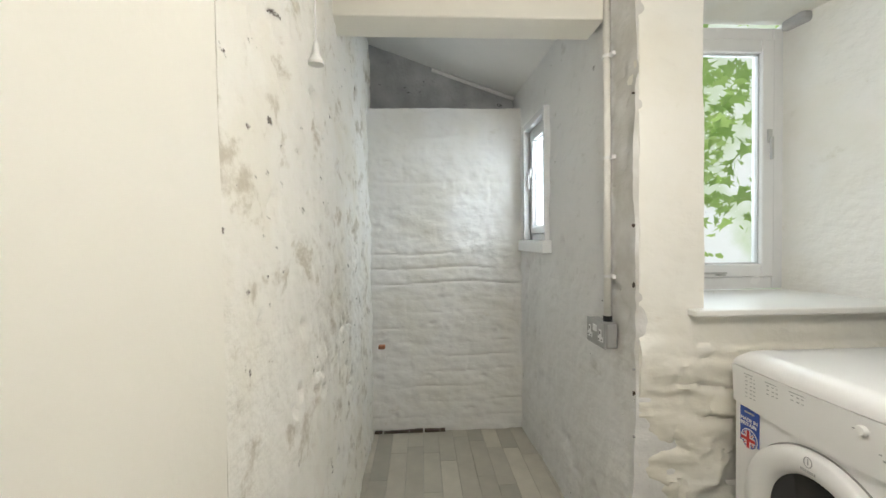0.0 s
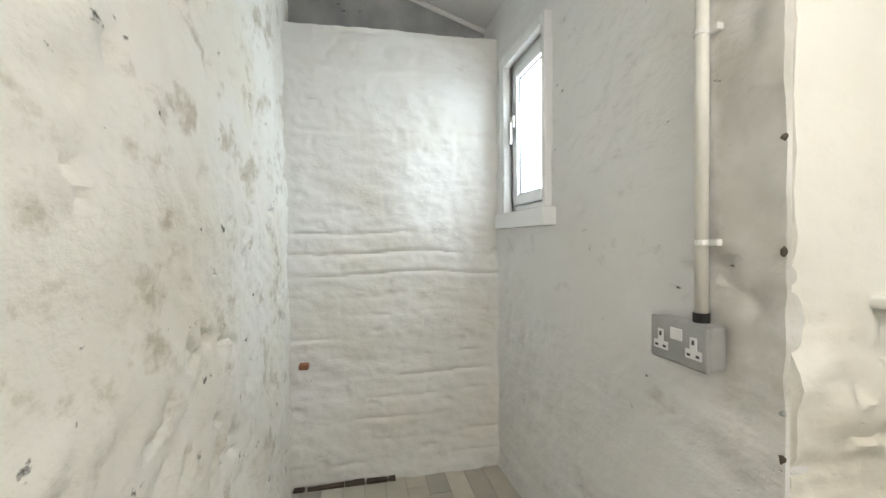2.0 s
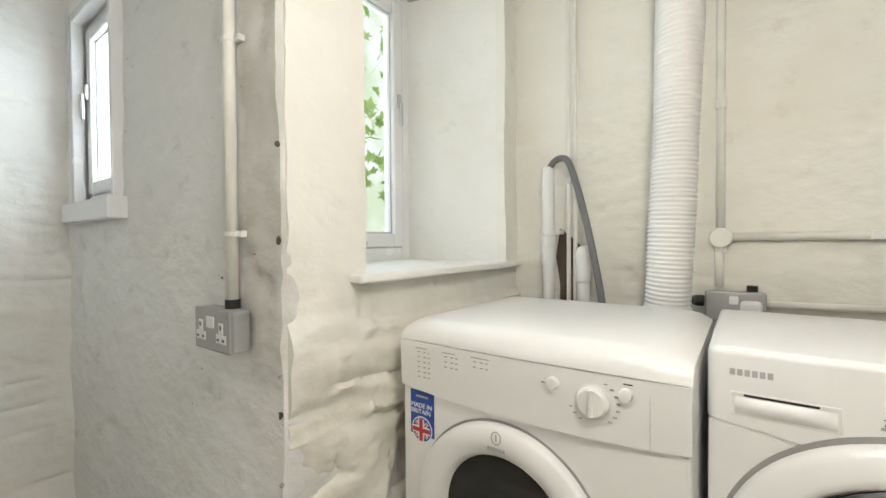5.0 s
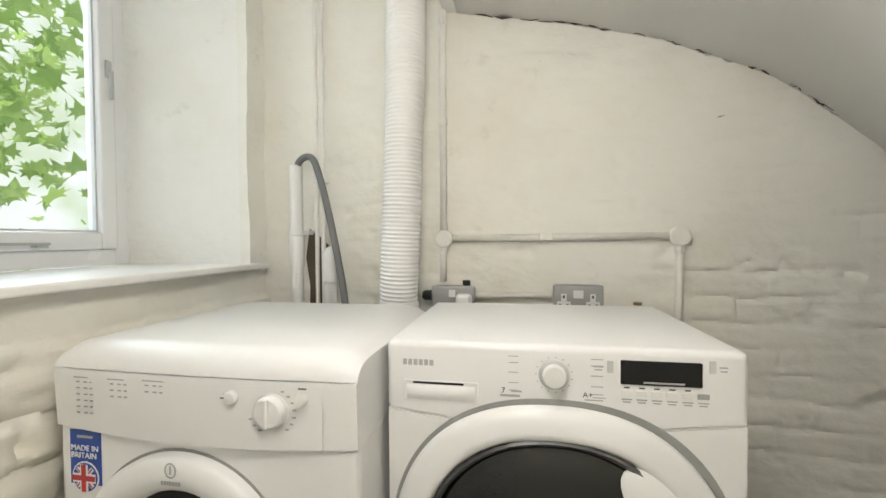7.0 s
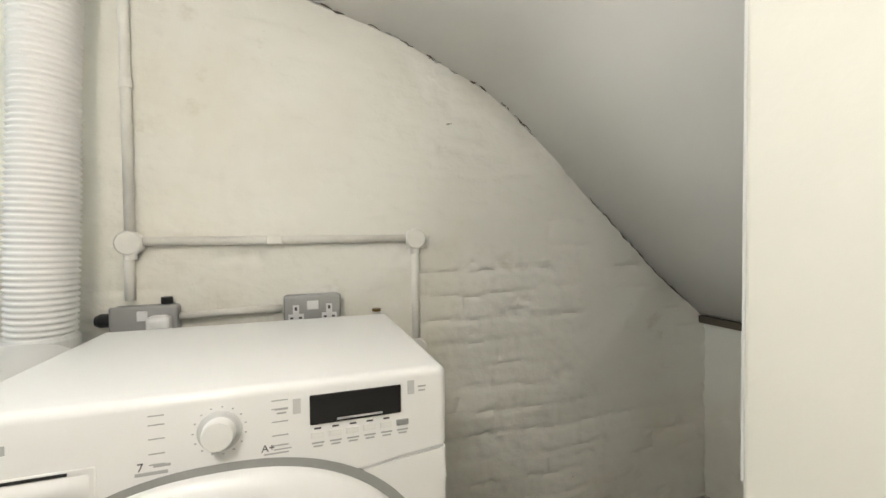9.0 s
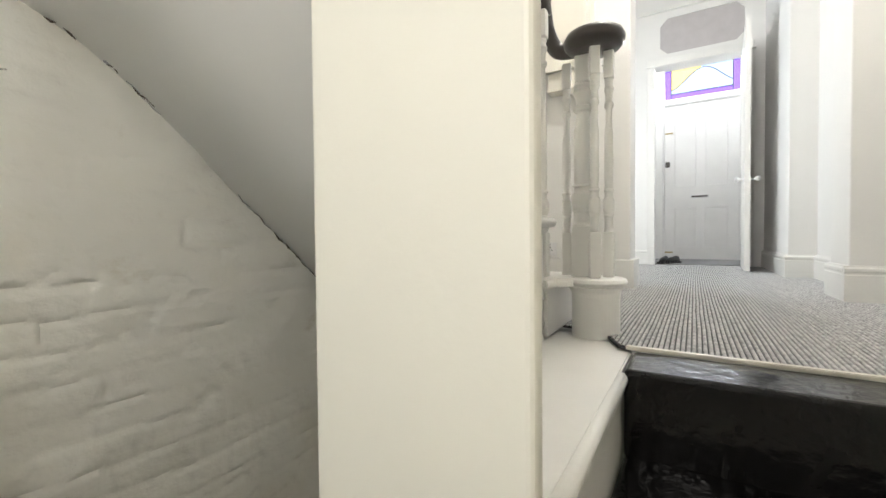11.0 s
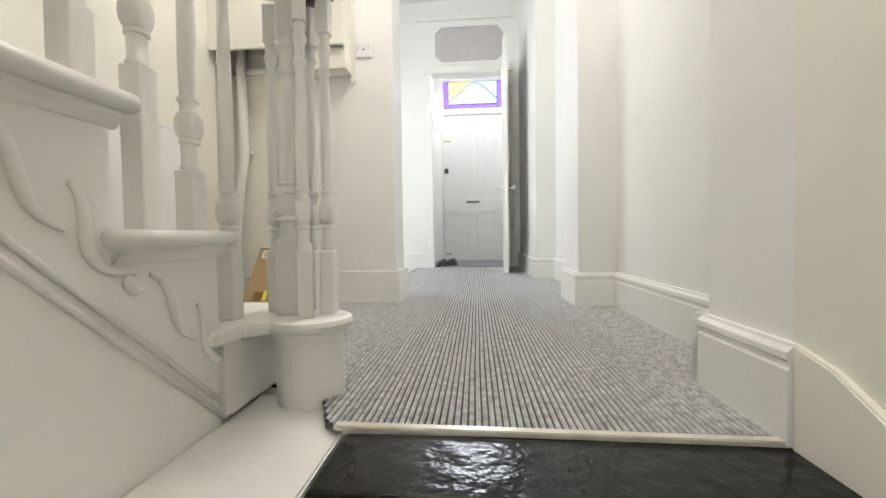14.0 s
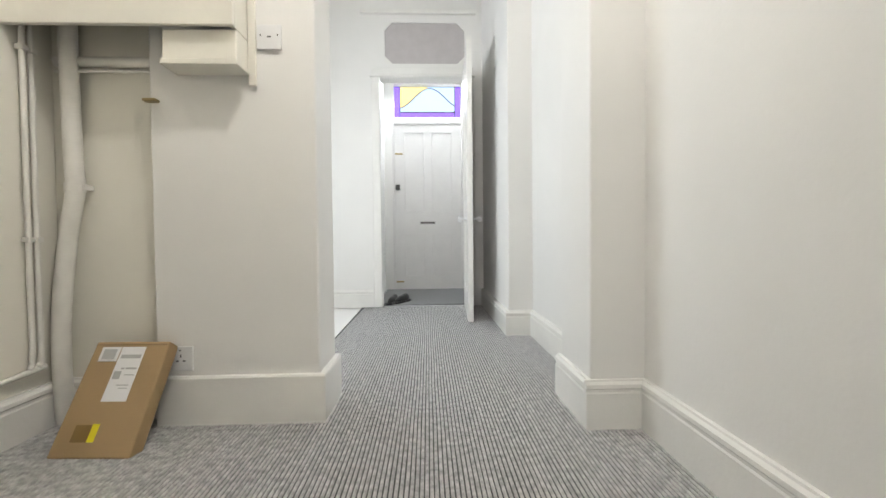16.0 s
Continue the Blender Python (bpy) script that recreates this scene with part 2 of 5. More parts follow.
PANE = glass("window_glass")
VIOLET, AMBER, CLEARLEAD = glass("violet_glass", (0.60, 0.46, 1.0)), glass("amber_glass", (1.0, 0.92, 0.62)), glass("pale_blue_glass", (0.80, 0.92, 1.0))
FROST = surface("obscured_glass", (0.50, 0.47, 0.47), 0.35, vary=0.06, scale=10, bump=0.2, grain=80)


# black sheets outside that emit patchy colour in place of daylit distance
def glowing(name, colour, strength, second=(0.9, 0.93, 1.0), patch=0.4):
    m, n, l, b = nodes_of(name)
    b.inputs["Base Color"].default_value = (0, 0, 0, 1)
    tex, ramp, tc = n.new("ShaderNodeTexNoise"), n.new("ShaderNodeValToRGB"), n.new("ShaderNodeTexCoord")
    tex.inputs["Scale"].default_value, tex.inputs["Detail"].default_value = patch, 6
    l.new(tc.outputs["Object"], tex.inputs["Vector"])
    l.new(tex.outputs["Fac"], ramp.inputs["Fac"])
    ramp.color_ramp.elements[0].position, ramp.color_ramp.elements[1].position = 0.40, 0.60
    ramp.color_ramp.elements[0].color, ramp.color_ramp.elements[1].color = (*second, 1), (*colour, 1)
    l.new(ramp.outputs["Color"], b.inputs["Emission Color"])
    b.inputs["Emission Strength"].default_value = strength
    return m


STREET = glowing("bright_daylight_backdrop", (0.95, 0.97, 1.0), 1.6)
GARDEN = glowing("pale_garden_glow_backdrop", (0.86, 0.92, 0.90), 0.95, (0.62, 0.74, 0.54), 0.8)


# ---- mesh tools ----
def mesh_object(name, bm, material, smooth=False):
    me = bpy.data.meshes.new(name)
    bm.normal_update()
    bm.to_mesh(me)
    bm.free()
    for m in (material if isinstance(material, (list, tuple)) else [material]):
        me.materials.append(m)
    if smooth:
        me.polygons.foreach_set("use_smooth", [True] * len(me.polygons))
    return new(name, me)


def part(name, bm, material, parent, label="", smooth=False):
    ob = mesh_object(name, bm, material, smooth)
    ob.parent = parent
    if label:
        ob["label"] = label
    if name.endswith(("legend", "marks", "slots", "print", "lights")):
        ob["kind"] = "stuff"
    return ob


def thing(name, label, category, group="", m=None, kind=""):
    ob = new(name)
    ob.empty_display_size = 0.05
    if m is not None:
        ob.matrix_world = m
    return tagged(ob, label, category, group, kind)


def box(x0, x1, y0, y1, z0, z1, bevel=0.0, seg=2, bm=None):
    """A box, bevelled all round; joined to bm where one is given."""
    b = bmesh.new()
    bmesh.ops.create_cube(b, size=1)
    bmesh.ops.transform(b, matrix=Matrix.Translation(((x0 + x1) / 2, (y0 + y1) / 2, (z0 + z1) / 2)) @ Matrix.Diagonal((x1 - x0, y1 - y0, z1 - z0, 1)), verts=b.verts)
    if bevel:
        bmesh.ops.bevel(b, geom=b.edges[:], offset=bevel, segments=seg, affect="EDGES", profile=0.5)
    return joined(bm, b)


def joined(bm, b):
    if bm is None:
        return b
    me = bpy.data.meshes.new("tmp")
    b.to_mesh(me)
    b.free()
    bm.from_mesh(me)
    bpy.data.meshes.remove(me)
    return bm


def lathe(profile, seg=24, m=None, bm=None):
    """A turned solid about z from (radius, height) pairs."""
    b = bmesh.new()
    rings = []
    for r, z in profile:
        rings.append([b.verts.new((r * math.cos(2 * math.pi * k / seg), r * math.sin(2 * math.pi * k / seg), z)) for k in range(seg)])
    for a, c in zip(rings, rings[1:]):
        for k in range(seg):
            b.faces.new((a[k], a[(k + 1) % seg], c[(k + 1) % seg], c[k]))
    b.faces.new(rings[0][::-1])
    b.faces.new(rings[-1])
    if m is not None:
        bmesh.ops.transform(b, matrix=m, verts=b.verts)
    return joined(bm, b)


def rod(a, c, r, seg=14, bm=None, r2=None):
    a, c = Vector(a), Vector(c)
    d = c - a
    m = Matrix.Translation(a) @ d.to_track_quat("Z", "Y").to_matrix().to_4x4()
    return lathe([(r, 0), (r2 or r, d.length)], seg, m, bm)


def sweep(points, r, seg=12, bm=None, squash=1.0):
    """A tube of radius r (or radii) along a line of points."""
    b = bmesh.new()
    pts = [Vector(p) for p in points]
    radii = r if isinstance(r, (list, tuple)) else [r] * len(pts)
    rings, up = [], None
    for i, p in enumerate(pts):
        d = (pts[min(i + 1, len(pts) - 1)] - pts[max(i - 1, 0)]).normalized()
        if up is None:
            up = Vector((0, 0, 1)) if abs(d.z) < 0.9 else Vector((1, 0, 0))
        side = d.cross(up).normalized()
        up = side.cross(d).normalized()
        rings.append([b.verts.new(p + radii[i] * (math.cos(2 * math.pi * k / seg) * side + squash * math.sin(2 * math.pi * k / seg) * up)) for k in range(seg)])
    for a, c in zip(rings, rings[1:]):
        for k in range(seg):
            b.faces.new((a[k], a[(k + 1) % seg], c[(k + 1) % seg], c[k]))
    b.faces.new(rings[0][::-1])
    b.faces.new(rings[-1])
    return joined(bm, b)


def spline(points, n=8):
    """Smooth line through a few points."""
    p = [Vector(q) for q in points]
    p = [2 * p[0] - p[1]] + p + [2 * p[-1] - p[-2]]
    out = []
    for i in range(1, len(p) - 2):
        for k in range(n):
            t = k / n
            a, b, c, d = p[i - 1:i + 3]
            out.append(0.5 * (2 * b + (c - a) * t + (2 * a - 5 * b + 4 * c - d) * t * t + (3 * b - a - 3 * c + d) * t ** 3))
    return out + [p[-2]]


def prism(outline, a, c, axis="x", bevel=0.0, bm=None):
    """A flat outline pushed from a to c along an axis; the outline's two coordinates are the remaining axes in order."""
    b = bmesh.new()

    def place(p, v):
        return {"x": (v, p[0], p[1]), "y": (p[0], v, p[1]), "z": (p[0], p[1], v)}[axis]
    lo, hi = [b.verts.new(place(p, a)) for p in outline], [b.verts.new(place(p, c)) for p in outline]
    b.faces.new(lo)
    b.faces.new(hi[::-1])
    for i in range(len(lo)):
        j = (i + 1) % len(lo)
        b.faces.new((lo[j], lo[i], hi[i], hi[j]))
    bmesh.ops.recalc_face_normals(b, faces=b.faces[:])
    if bevel:
        bmesh.ops.bevel(b, geom=b.edges[:], offset=bevel, segments=2, affect="EDGES")
    return joined(bm, b)


def hashed(i, j, seed):
    h = np.sin(i * 127.1 + j * 311.7 + seed * 74.7) * 43758.5453
    return h - np.floor(h)


def value_noise(x, y, seed=0):
    i, j = np.floor(x), np.floor(y)
    f, g = x - i, y - j
    f, g = f * f * (3 - 2 * f), g * g * (3 - 2 * g)
    return ((hashed(i, j, seed) * (1 - f) + hashed(i + 1, j, seed) * f) * (1 - g)
            + (hashed(i, j + 1, seed) * (1 - f) + hashed(i + 1, j + 1, seed) * f) * g) * 2 - 1


def fbm(x, y, seed=0, octaves=4):
    out, a = 0, 1.0
    for k in range(octaves):
        out = out + a * value_noise(x * 2 ** k, y * 2 ** k, seed + k)
        a *= 0.5
    return out


def wall(name, o, u, v, size, thick, material, holes=(), height=None, res=None, label="", smooth=True):
    """A wall of real thickness from o along u and v; its face looks along u x v and may swell by height(u, v)."""
    o, u, v = Vector(o), Vector(u).normalized(), Vector(v).normalized()
    n = u.cross(v)

    def steps(length, k):
        s = set(np.linspace(0, length, max(2, int(round(length / res)) + 1)).round(5).tolist()) if res else {0.0, length}
        for h in holes:
            s |= {min(length, max(0.0, h[k])), min(length, max(0.0, h[k + 1]))}
        s = sorted(s)
        return np.array([a for i, a in enumerate(s) if i == 0 or a - s[i - 1] > 1e-6])
    us, vs = steps(size[0], 0), steps(size[1], 2)
    gu, gv = np.meshgrid(us, vs, indexing="ij")
    h = height(gu, gv) if height else np.zeros_like(gu)
    base = np.array(o) + gu[..., None] * np.array(u) + gv[..., None] * np.array(v)
    front = base + h[..., None] * np.array(n)
    back = base - thick * np.array(n)
    a, b = len(us), len(vs)
    verts = np.concatenate([front.reshape(-1, 3), back.reshape(-1, 3)])
    mu, mv = (us[1:] + us[:-1]) / 2, (vs[1:] + vs[:-1]) / 2
    solid = np.ones((a - 1, b - 1), bool)
    for h0, h1, h2, h3 in holes:
        solid &= ~(((mu > h0) & (mu < h1))[:, None] & ((mv > h2) & (mv < h3))[None, :])
    faces = []
    at = lambda i, j, k=0: k * a * b + i * b + j
    for i in range(a - 1):
        for j in range(b - 1):
            if not solid[i, j]:
                continue
            faces.append((at(i, j), at(i + 1, j), at(i + 1, j + 1), at(i, j + 1)))
            faces.append((at(i, j, 1), at(i, j + 1, 1), at(i + 1, j + 1, 1), at(i + 1, j, 1)))
            if i == 0 or not solid[i - 1, j]:
                faces.append((at(i, j), at(i, j + 1), at(i, j + 1, 1), at(i, j, 1)))
            if i == a - 2 or not solid[i + 1, j]:
                faces.append((at(i + 1, j + 1), at(i + 1, j), at(i + 1, j, 1), at(i + 1, j + 1, 1)))
            if j == 0 or not solid[i, j - 1]:
                faces.append((at(i + 1, j), at(i, j), at(i, j, 1), at(i + 1, j, 1)))
            if j == b - 2 or not solid[i, j + 1]:
                faces.append((at(i, j + 1), at(i + 1, j + 1), at(i + 1, j + 1, 1), at(i, j + 1, 1)))
    me = bpy.data.meshes.new(name)
    me.from_pydata(verts.tolist(), [], faces)
    me.materials.append(material)
    if smooth and height:
        me.polygons.foreach_set("use_smooth", [True] * len(me.polygons))
        me.set_sharp_from_angle(angle=radians(50))
    ob = new(name, me)
    return tagged(ob, label or name.replace("_", " "), "wall", kind="structure")


def courses(u, v, tall=0.075, long=0.225, depth=0.006, seed=0, soft=0.007, wander=0.012, vert=0.6, proud=1.1):
    """Thickly painted bricks: narrow broken joints, each brick a little proud or sunk, most of it smoothed over."""
    w = v + wander * value_noise(u * 3.1, v * 2.3, seed + 9) + 0.3 * wander * value_noise(u * 14, v * 9, seed + 19)
    row = np.floor(w / tall)
    x = u + (row % 2) * long / 2 + 0.05 * hashed(row, row * 0, seed) + 0.008 * value_noise(u * 9, v * 21, seed + 29)
    col = np.floor(x / long)
    dv = np.minimum(w - row * tall, (row + 1) * tall - w)
    du = np.minimum(x - col * long, (col + 1) * long - x)
    keep = np.clip(0.25 + 1.5 * fbm(u * 4.5, v * 6.5, seed + 3, 2), 0, 1)
    show = np.clip(0.5 + 1.2 * value_noise(u * 2.1, v * 2.6, seed + 5), 0, 1)
    joint = np.exp(-(dv / soft) ** 2) * keep + vert * np.exp(-(du / soft) ** 2) * keep
    return -depth * np.clip(joint, 0, 1.2) + depth * proud * show * (hashed(row, col, seed) - 0.5)


# ---- utility room: walls, ceiling, floor ----
def far_height(u, v):
    s = np.clip((1.75 - v + 0.25 * (u - 0.8)) / 1.0, 0.25, 1)
    chips = np.clip(fbm(u * 11, v * 15, 15, 3) - 0.75, 0, 1)
    return courses(u, v, 0.078, 0.23, 0.0075, 1, 0.007, 0.02) * s + 0.008 * fbm(u * 2.2, v * 2.2, 5) + 0.0035 * fbm(u * 9, v * 15, 7, 3) - 0.022 * chips * s


wall("wall_east", (2.29, 1.70, 0), (0, -1, 0), (0, 0, 1), (2.72, 2.4), 0.2, MASONRY, height=far_height, res=0.0095,
     label="cream painted brick wall with soft filled joints")


def stone_height(u, v):
    big = fbm(u * 3.2 + 1.3, v * 4.1, 21, 3)
    pits = np.clip(fbm(u * 15, v * 18, 41, 3) - 0.66, 0, 1)
    mid = fbm(u * 9 + 3, v * 12, 45, 4)
    fade = np.clip(u / 0.3, 0, 1)
    return fade * (0.007 * big + 0.0055 * mid + 0.003 * fbm(u * 34, v * 34, 51, 2) - 0.055 * pits)


wall("wall_west_rough", (0.352, 0.965, 0), (-0.052, 2.19, 0), (0, 0, 1), (2.19, 2.7), 0.2, STONE, height=stone_height, res=0.010,
     label="rough stone wall under flaking cream paint with dark pits")
wall("wall_west_smooth", (0.402, -0.83, 0), (-0.05, 1.80, 0), (0, 0, 1), (1.795, 3.7), 0.2, CREAM, height=lambda u, v: 0.003 * fbm(u * 2, v * 2, 4), res=0.06,
     label="smooth cream plastered wall beside the steps")


def block_height(u, v):
    low = np.clip((0.93 - v) / 0.16, 0, 1)
    bed = 0.836 - 0.02 * u + 0.05 * np.clip(u - 0.5, 0, 1) + 0.012 * value_noise(u * 14, v * 3, 68)
    skim = np.clip((v - bed) / 0.012, 0, 1) * np.clip((0.95 - v) / 0.004, 0, 1) * np.clip((u - 0.171) / 0.015, 0, 1)
    rubble = 0.018 * fbm(u * 5, v * 9, 63) + 0.022 * (1 - np.abs(fbm(u * 4, v * 9, 64, 3))) + courses(u, v, 0.10, 0.27, 0.026, 5, 0.012, 0.045) + 0.005 * fbm(u * 16, v * 19, 66)
    edge = np.exp(-(u / 0.03) ** 2) * (0.009 * fbm(u * 0 + 2.2, v * 11, 69, 3) - 0.004)
    return 0.006 * fbm(u * 3, v * 3, 61) + 0.002 * fbm(u * 14, v * 14, 67, 3) + low * (1 - skim) * rubble - 0.004 * skim + edge


wall("wall_window", (1.286, 1.65, 0), (1, 0, 0), (0, 0, 1), (1.019, 2.4), 0.42, MASONRY, holes=[(0.204, 0.909, 0.945, 2.06)], height=block_height, res=0.009,
     label="cream painted stone wall round the window")


def recess_height(u, v):
    edge = np.clip((u - 1.33) / 0.04, 0, 1)
    chips = np.clip(fbm(u * 9, v * 9, 76, 3) - 0.72, 0, 1)
    return 0.006 * fbm(u * 3, v * 3, 71) + 0.002 * fbm(u * 11, v * 14, 72) + 0.005 * edge * fbm(u * 9, v * 8, 73) - 0.022 * chips


wall("wall_recess_east", (1.235, 3.15, 0), (0.035, -1.497, 0), (0, 0, 1), (1.497, 2.7), 0.22, RECESS, holes=[(0.29, 0.69, 1.175, 1.825)], height=recess_height, res=0.014,
     label="white painted cement wall of the recess")


rng = random.Random(21)
for z in (0.565, 0.702, 0.777, 1.04, 1.225, 1.63):
    b = bmesh.new()
    bmesh.ops.create_icosphere(b, subdivisions=2, radius=1)
    for v in b.verts:
        v.co *= 1 + 0.6 * noise.noise(v.co * 1.7 + Vector((0, 0, z * 20)))
    bmesh.ops.transform(b, matrix=Matrix.Translation((1.269, 1.653, z)) @ Matrix.Diagonal((0.0045, 0.005, rng.uniform(0.003, 0.009), 1)), verts=b.verts)
    tagged(mesh_object("chip", b, BARK_AND_DARK if rng.random() < 0.55 else CEMENT), "dark chipped spot on the wall corner", "damage", kind="structure")


def back_height(u, v):
    up = np.clip((v - 1.05) / 0.3, 0, 1)
    rough = np.clip(0.35 + value_noise(u * 2.5, v * 2.2, 88), 0, 1) * up
    chips = np.clip(fbm(u * 9, v * 15, 86, 3) - 0.8, 0, 1)
    return (courses(u, v, 0.092, 0.34, 0.012, 11, 0.008, 0.012, 0.15, 0.5) * (1 - 0.9 * up) + courses(u, v, 0.22, 0.21, 0.006, 12, 0.009, 0.012) * up
            + 0.008 * fbm(u * 3.5, v * 4, 81) + 0.0055 * fbm(u * 8, v * 15, 83, 3) + 0.005 * rough * fbm(u * 20, v * 20, 87, 3) - 0.020 * chips)


wall("wall_recess_back", (0.22, 2.95, 0), (1, 0, 0), (0, 0, 1), (1.05, 1.99), 0.25, BACKWALL, height=back_height, res=0.009,
     label="white painted rubble wall with uneven courses")
wall("wall_gable", (0.2, 3.12, 1.95), (1, 0, 0), (0, 0, 1), (1.1, 0.75), 0.08, CEMENT, height=lambda u, v: 0.01 * fbm(u * 5, v * 7, 91), res=0.03,
     label="bare grey cement gable set back above the wall")


def structure(name, bm, material, label, category="structure", smooth=False):
    return tagged(mesh_object(name, bm, material, smooth), label, category, kind="structure")


structure("ceiling_recess", prism([(0.2, 2.477), (1.30, 2.092), (1.30, 2.152), (0.2, 2.537)], 1.95, 3.2, "y"), PLASTER, "sloping white ceiling of the recess", "ceiling")
structure("beam", box(0.25, 1.25, 1.80, 1.95, 1.93, 2.42, 0.006), CREAM, "cream painted beam across the recess", "beam")
structure("ceiling_utility", box(0.15, 2.49, 0.93, 1.82, 2.32, 2.42), PLASTER, "white plastered utility ceiling", "ceiling")
structure("ceiling_steps", box(0.15, 1.50, -0.12, 0.93, 2.32, 2.42), PLASTER, "white plastered ceiling over the steps", "ceiling")
SOFFIT = [(0.94, 1.79), (0.65, 1.735), (0.46, 1.69), (0.30, 1.642), (0.17, 1.585), (0.04, 1.53), (-0.064, 1.464), (-0.224, 1.331), (-0.362, 1.20), (-0.548, 1.033), (-0.695, 0.898), (-0.94, 0.715)]


def soffit(x0, x1, stop):
    pts = [Vector((0, *p)) for p in SOFFIT if p[0] >= stop]
    line = [(p.y, p.z) for p in spline(pts, 6)]
    return prism(line + [(line[-1][0], line[-1][1] + 0.10)] + [(y, z + 0.10) for y, z in line[::-1]][1:], x0, x1, "x")


structure("stair_soffit", soffit(1.48, 2.30, -2), PLASTER, "curved plaster underside of the staircase", "ceiling", True)
structure("soffit_side", prism([(0.985, 1.80)] + SOFFIT[:6] + [(0.0, 1.56), (0.0, 2.33), (0.985, 2.33)], 1.481, 1.52, "x"), PLASTER, "white side of the boxed stair underside", "wall")
structure("soffit_bulkhead", box(1.521, 2.30, 0.935, 0.985, 1.795, 2.33), PLASTER, "white bulkhead at the top of the stair underside", "wall")
wall("wall_cupboard_end", (2.38, -0.93, 0), (-1, 0, 0), (0, 0, 1), (0.90, 0.70), 0.1, MASONRY, height=lambda u, v: 0.008 * fbm(u * 5, v * 5, 95), res=0.03, label="low painted wall at the end under the stairs")
structure("timber_gap", box(1.49, 2.30, -0.932, -0.905, 0.700, 0.728, 0.003), BARK_AND_DARK, "dark timber showing in the gap above the low wall", "timber")
rng = random.Random(5)
b = bmesh.new()
for i in range(46):
    y = -0.93 + 1.15 * rng.random() ** 1.6
    c = bmesh.new()
    bmesh.ops.create_icosphere(c, subdivisions=1, radius=1)
    for v in c.verts:
        v.co *= rng.uniform(0.65, 1.2)
    r = rng.uniform(0.003, 0.011)
    bmesh.ops.transform(c, matrix=Matrix.Translation((2.272 - abs(rng.gauss(0, 0.018)), y, r * 0.6)) @ Matrix.Diagonal((r, r * 1.5, r, 1)), verts=c.verts)
    joined(b, c)
tagged(mesh_object("plaster_crumbs", b, CEMENT), "fallen grey plaster crumbs along the foot of the wall", "crumbs", kind="stuff")
crack = spline([Vector((2.284, *p)) for p in SOFFIT], 10)
rng = random.Random(7)
for i in range(2, len(crack) - 4, 1):
    if rng.random() < 0.38:
        seg = crack[i:i + 3]
        seg = [p + Vector((0, rng.uniform(-0.004, 0.004), rng.uniform(-0.008, 0.002))) for p in seg]
        structure("crack", sweep(seg, [0.0008, rng.uniform(0.0012, 0.0038), 0.0008], 6), BARK_AND_DARK if rng.random() < 0.6 else CEMENT, "dark crack where wall and stair underside meet", "crack")
structure("floor_utility_base", box(0.1, 2.45, -1.05, 3.2, -0.12, -0.012), CEMENT, "dark floor base below the laminate", "floor")
b = box(1.155, 1.421, 0.052, 0.08, 0, 2.34, 0.008, 3)
box(1.192, 1.421, 0.017, 0.0515, 0, 2.34, bm=b)
structure("pier", b, CREAM, "cream painted end panel beside the steps", "wall")

# ---- lower steps ----
RISE = [(0.725, -0.84, -0.648), (0.520, -0.648, -0.448), (0.345, -0.448, -0.250), (0.172, -0.250, -0.050)]
for z, y0, y1 in RISE:
    bm = box(0.395, 1.185, y0 - 0.22 if z < 0.7 else y0, y1, z - 0.22 if z > 0.2 else -0.01, z - 0.004, 0.012, 3)
    structure("step", bm, DARKSTEP, "worn black gloss painted step", "step")

# ---- hall: floor, walls, ceiling ----
structure("floor_landing_base", box(1.191, 1.47, -4.95, -1.04, HALL - 0.15, HALL - 0.006), PLASTER, "floor base under the hall carpet", "floor")
structure("floor_hall_base", box(-0.1, 1.19, -4.95, -0.845, HALL - 0.15, HALL - 0.006), PLASTER, "floor base under the hall carpet", "floor")
structure("floor_alcove_base", box(1.471, 2.6, -4.95, -1.04, HALL - 0.15, HALL - 0.006), PLASTER, "floor base under the alcove carpet", "floor")
structure("floor_side_room", box(1.5, 3.2, -4.95, -2.4, HALL - 0.15, HALL - 0.008), CREAM, "pale floor of the side room", "floor")
TOP = 3.75


def hall_wall(name, x0, x1, y0, y1, z0=HALL - 0.1, z1=TOP, label="white painted hall wall", paint=None):
    return structure(name, box(x0, x1, y0, y1, z0, z1, 0.006), paint or PLASTER, label, "wall")


hall_wall("wall_hall_pier_near", 0.1, 0.398, -1.095, -0.80)
hall_wall("wall_hall_niche", 0.0, 0.235, -2.21, -1.09)
hall_wall("wall_hall_pier_middle", 0.05, 0.425, -2.51, -2.207)
hall_wall("wall_hall_niche_far", 0.0, 0.275, -3.58, -2.50)
hall_wall("wall_hall_pier_far", 0.05, 0.44, -4.84, -3.575)
hall_wall("wall_alcove_front", 1.372, 1.95, -2.56, -2.32)
hall_wall("wall_alcove_back", 1.94, 2.62, -2.60, -2.385, label="cream painted wall of the alcove", paint=CREAM)
hall_wall("wall_stair_side", 2.335, 2.62, -2.39, 2.0, label="cream painted wall beside the staircase", paint=CREAM)
hall_wall("wall_side_room", 2.60, 2.70, -4.95, -2.4)
hall_wall("wall_stair_end", 0.0, 2.62, 1.9, 2.0, 2.42, TOP)
hall_wall("wall_over_steps", 0.2, 1.45, -0.12, -0.02, 2.42, TOP)
structure("ceiling_hall", box(0.0, 2.75, -6.3, 2.0, TOP, TOP + 0.1), PLASTER, "white hall ceiling", "ceiling")
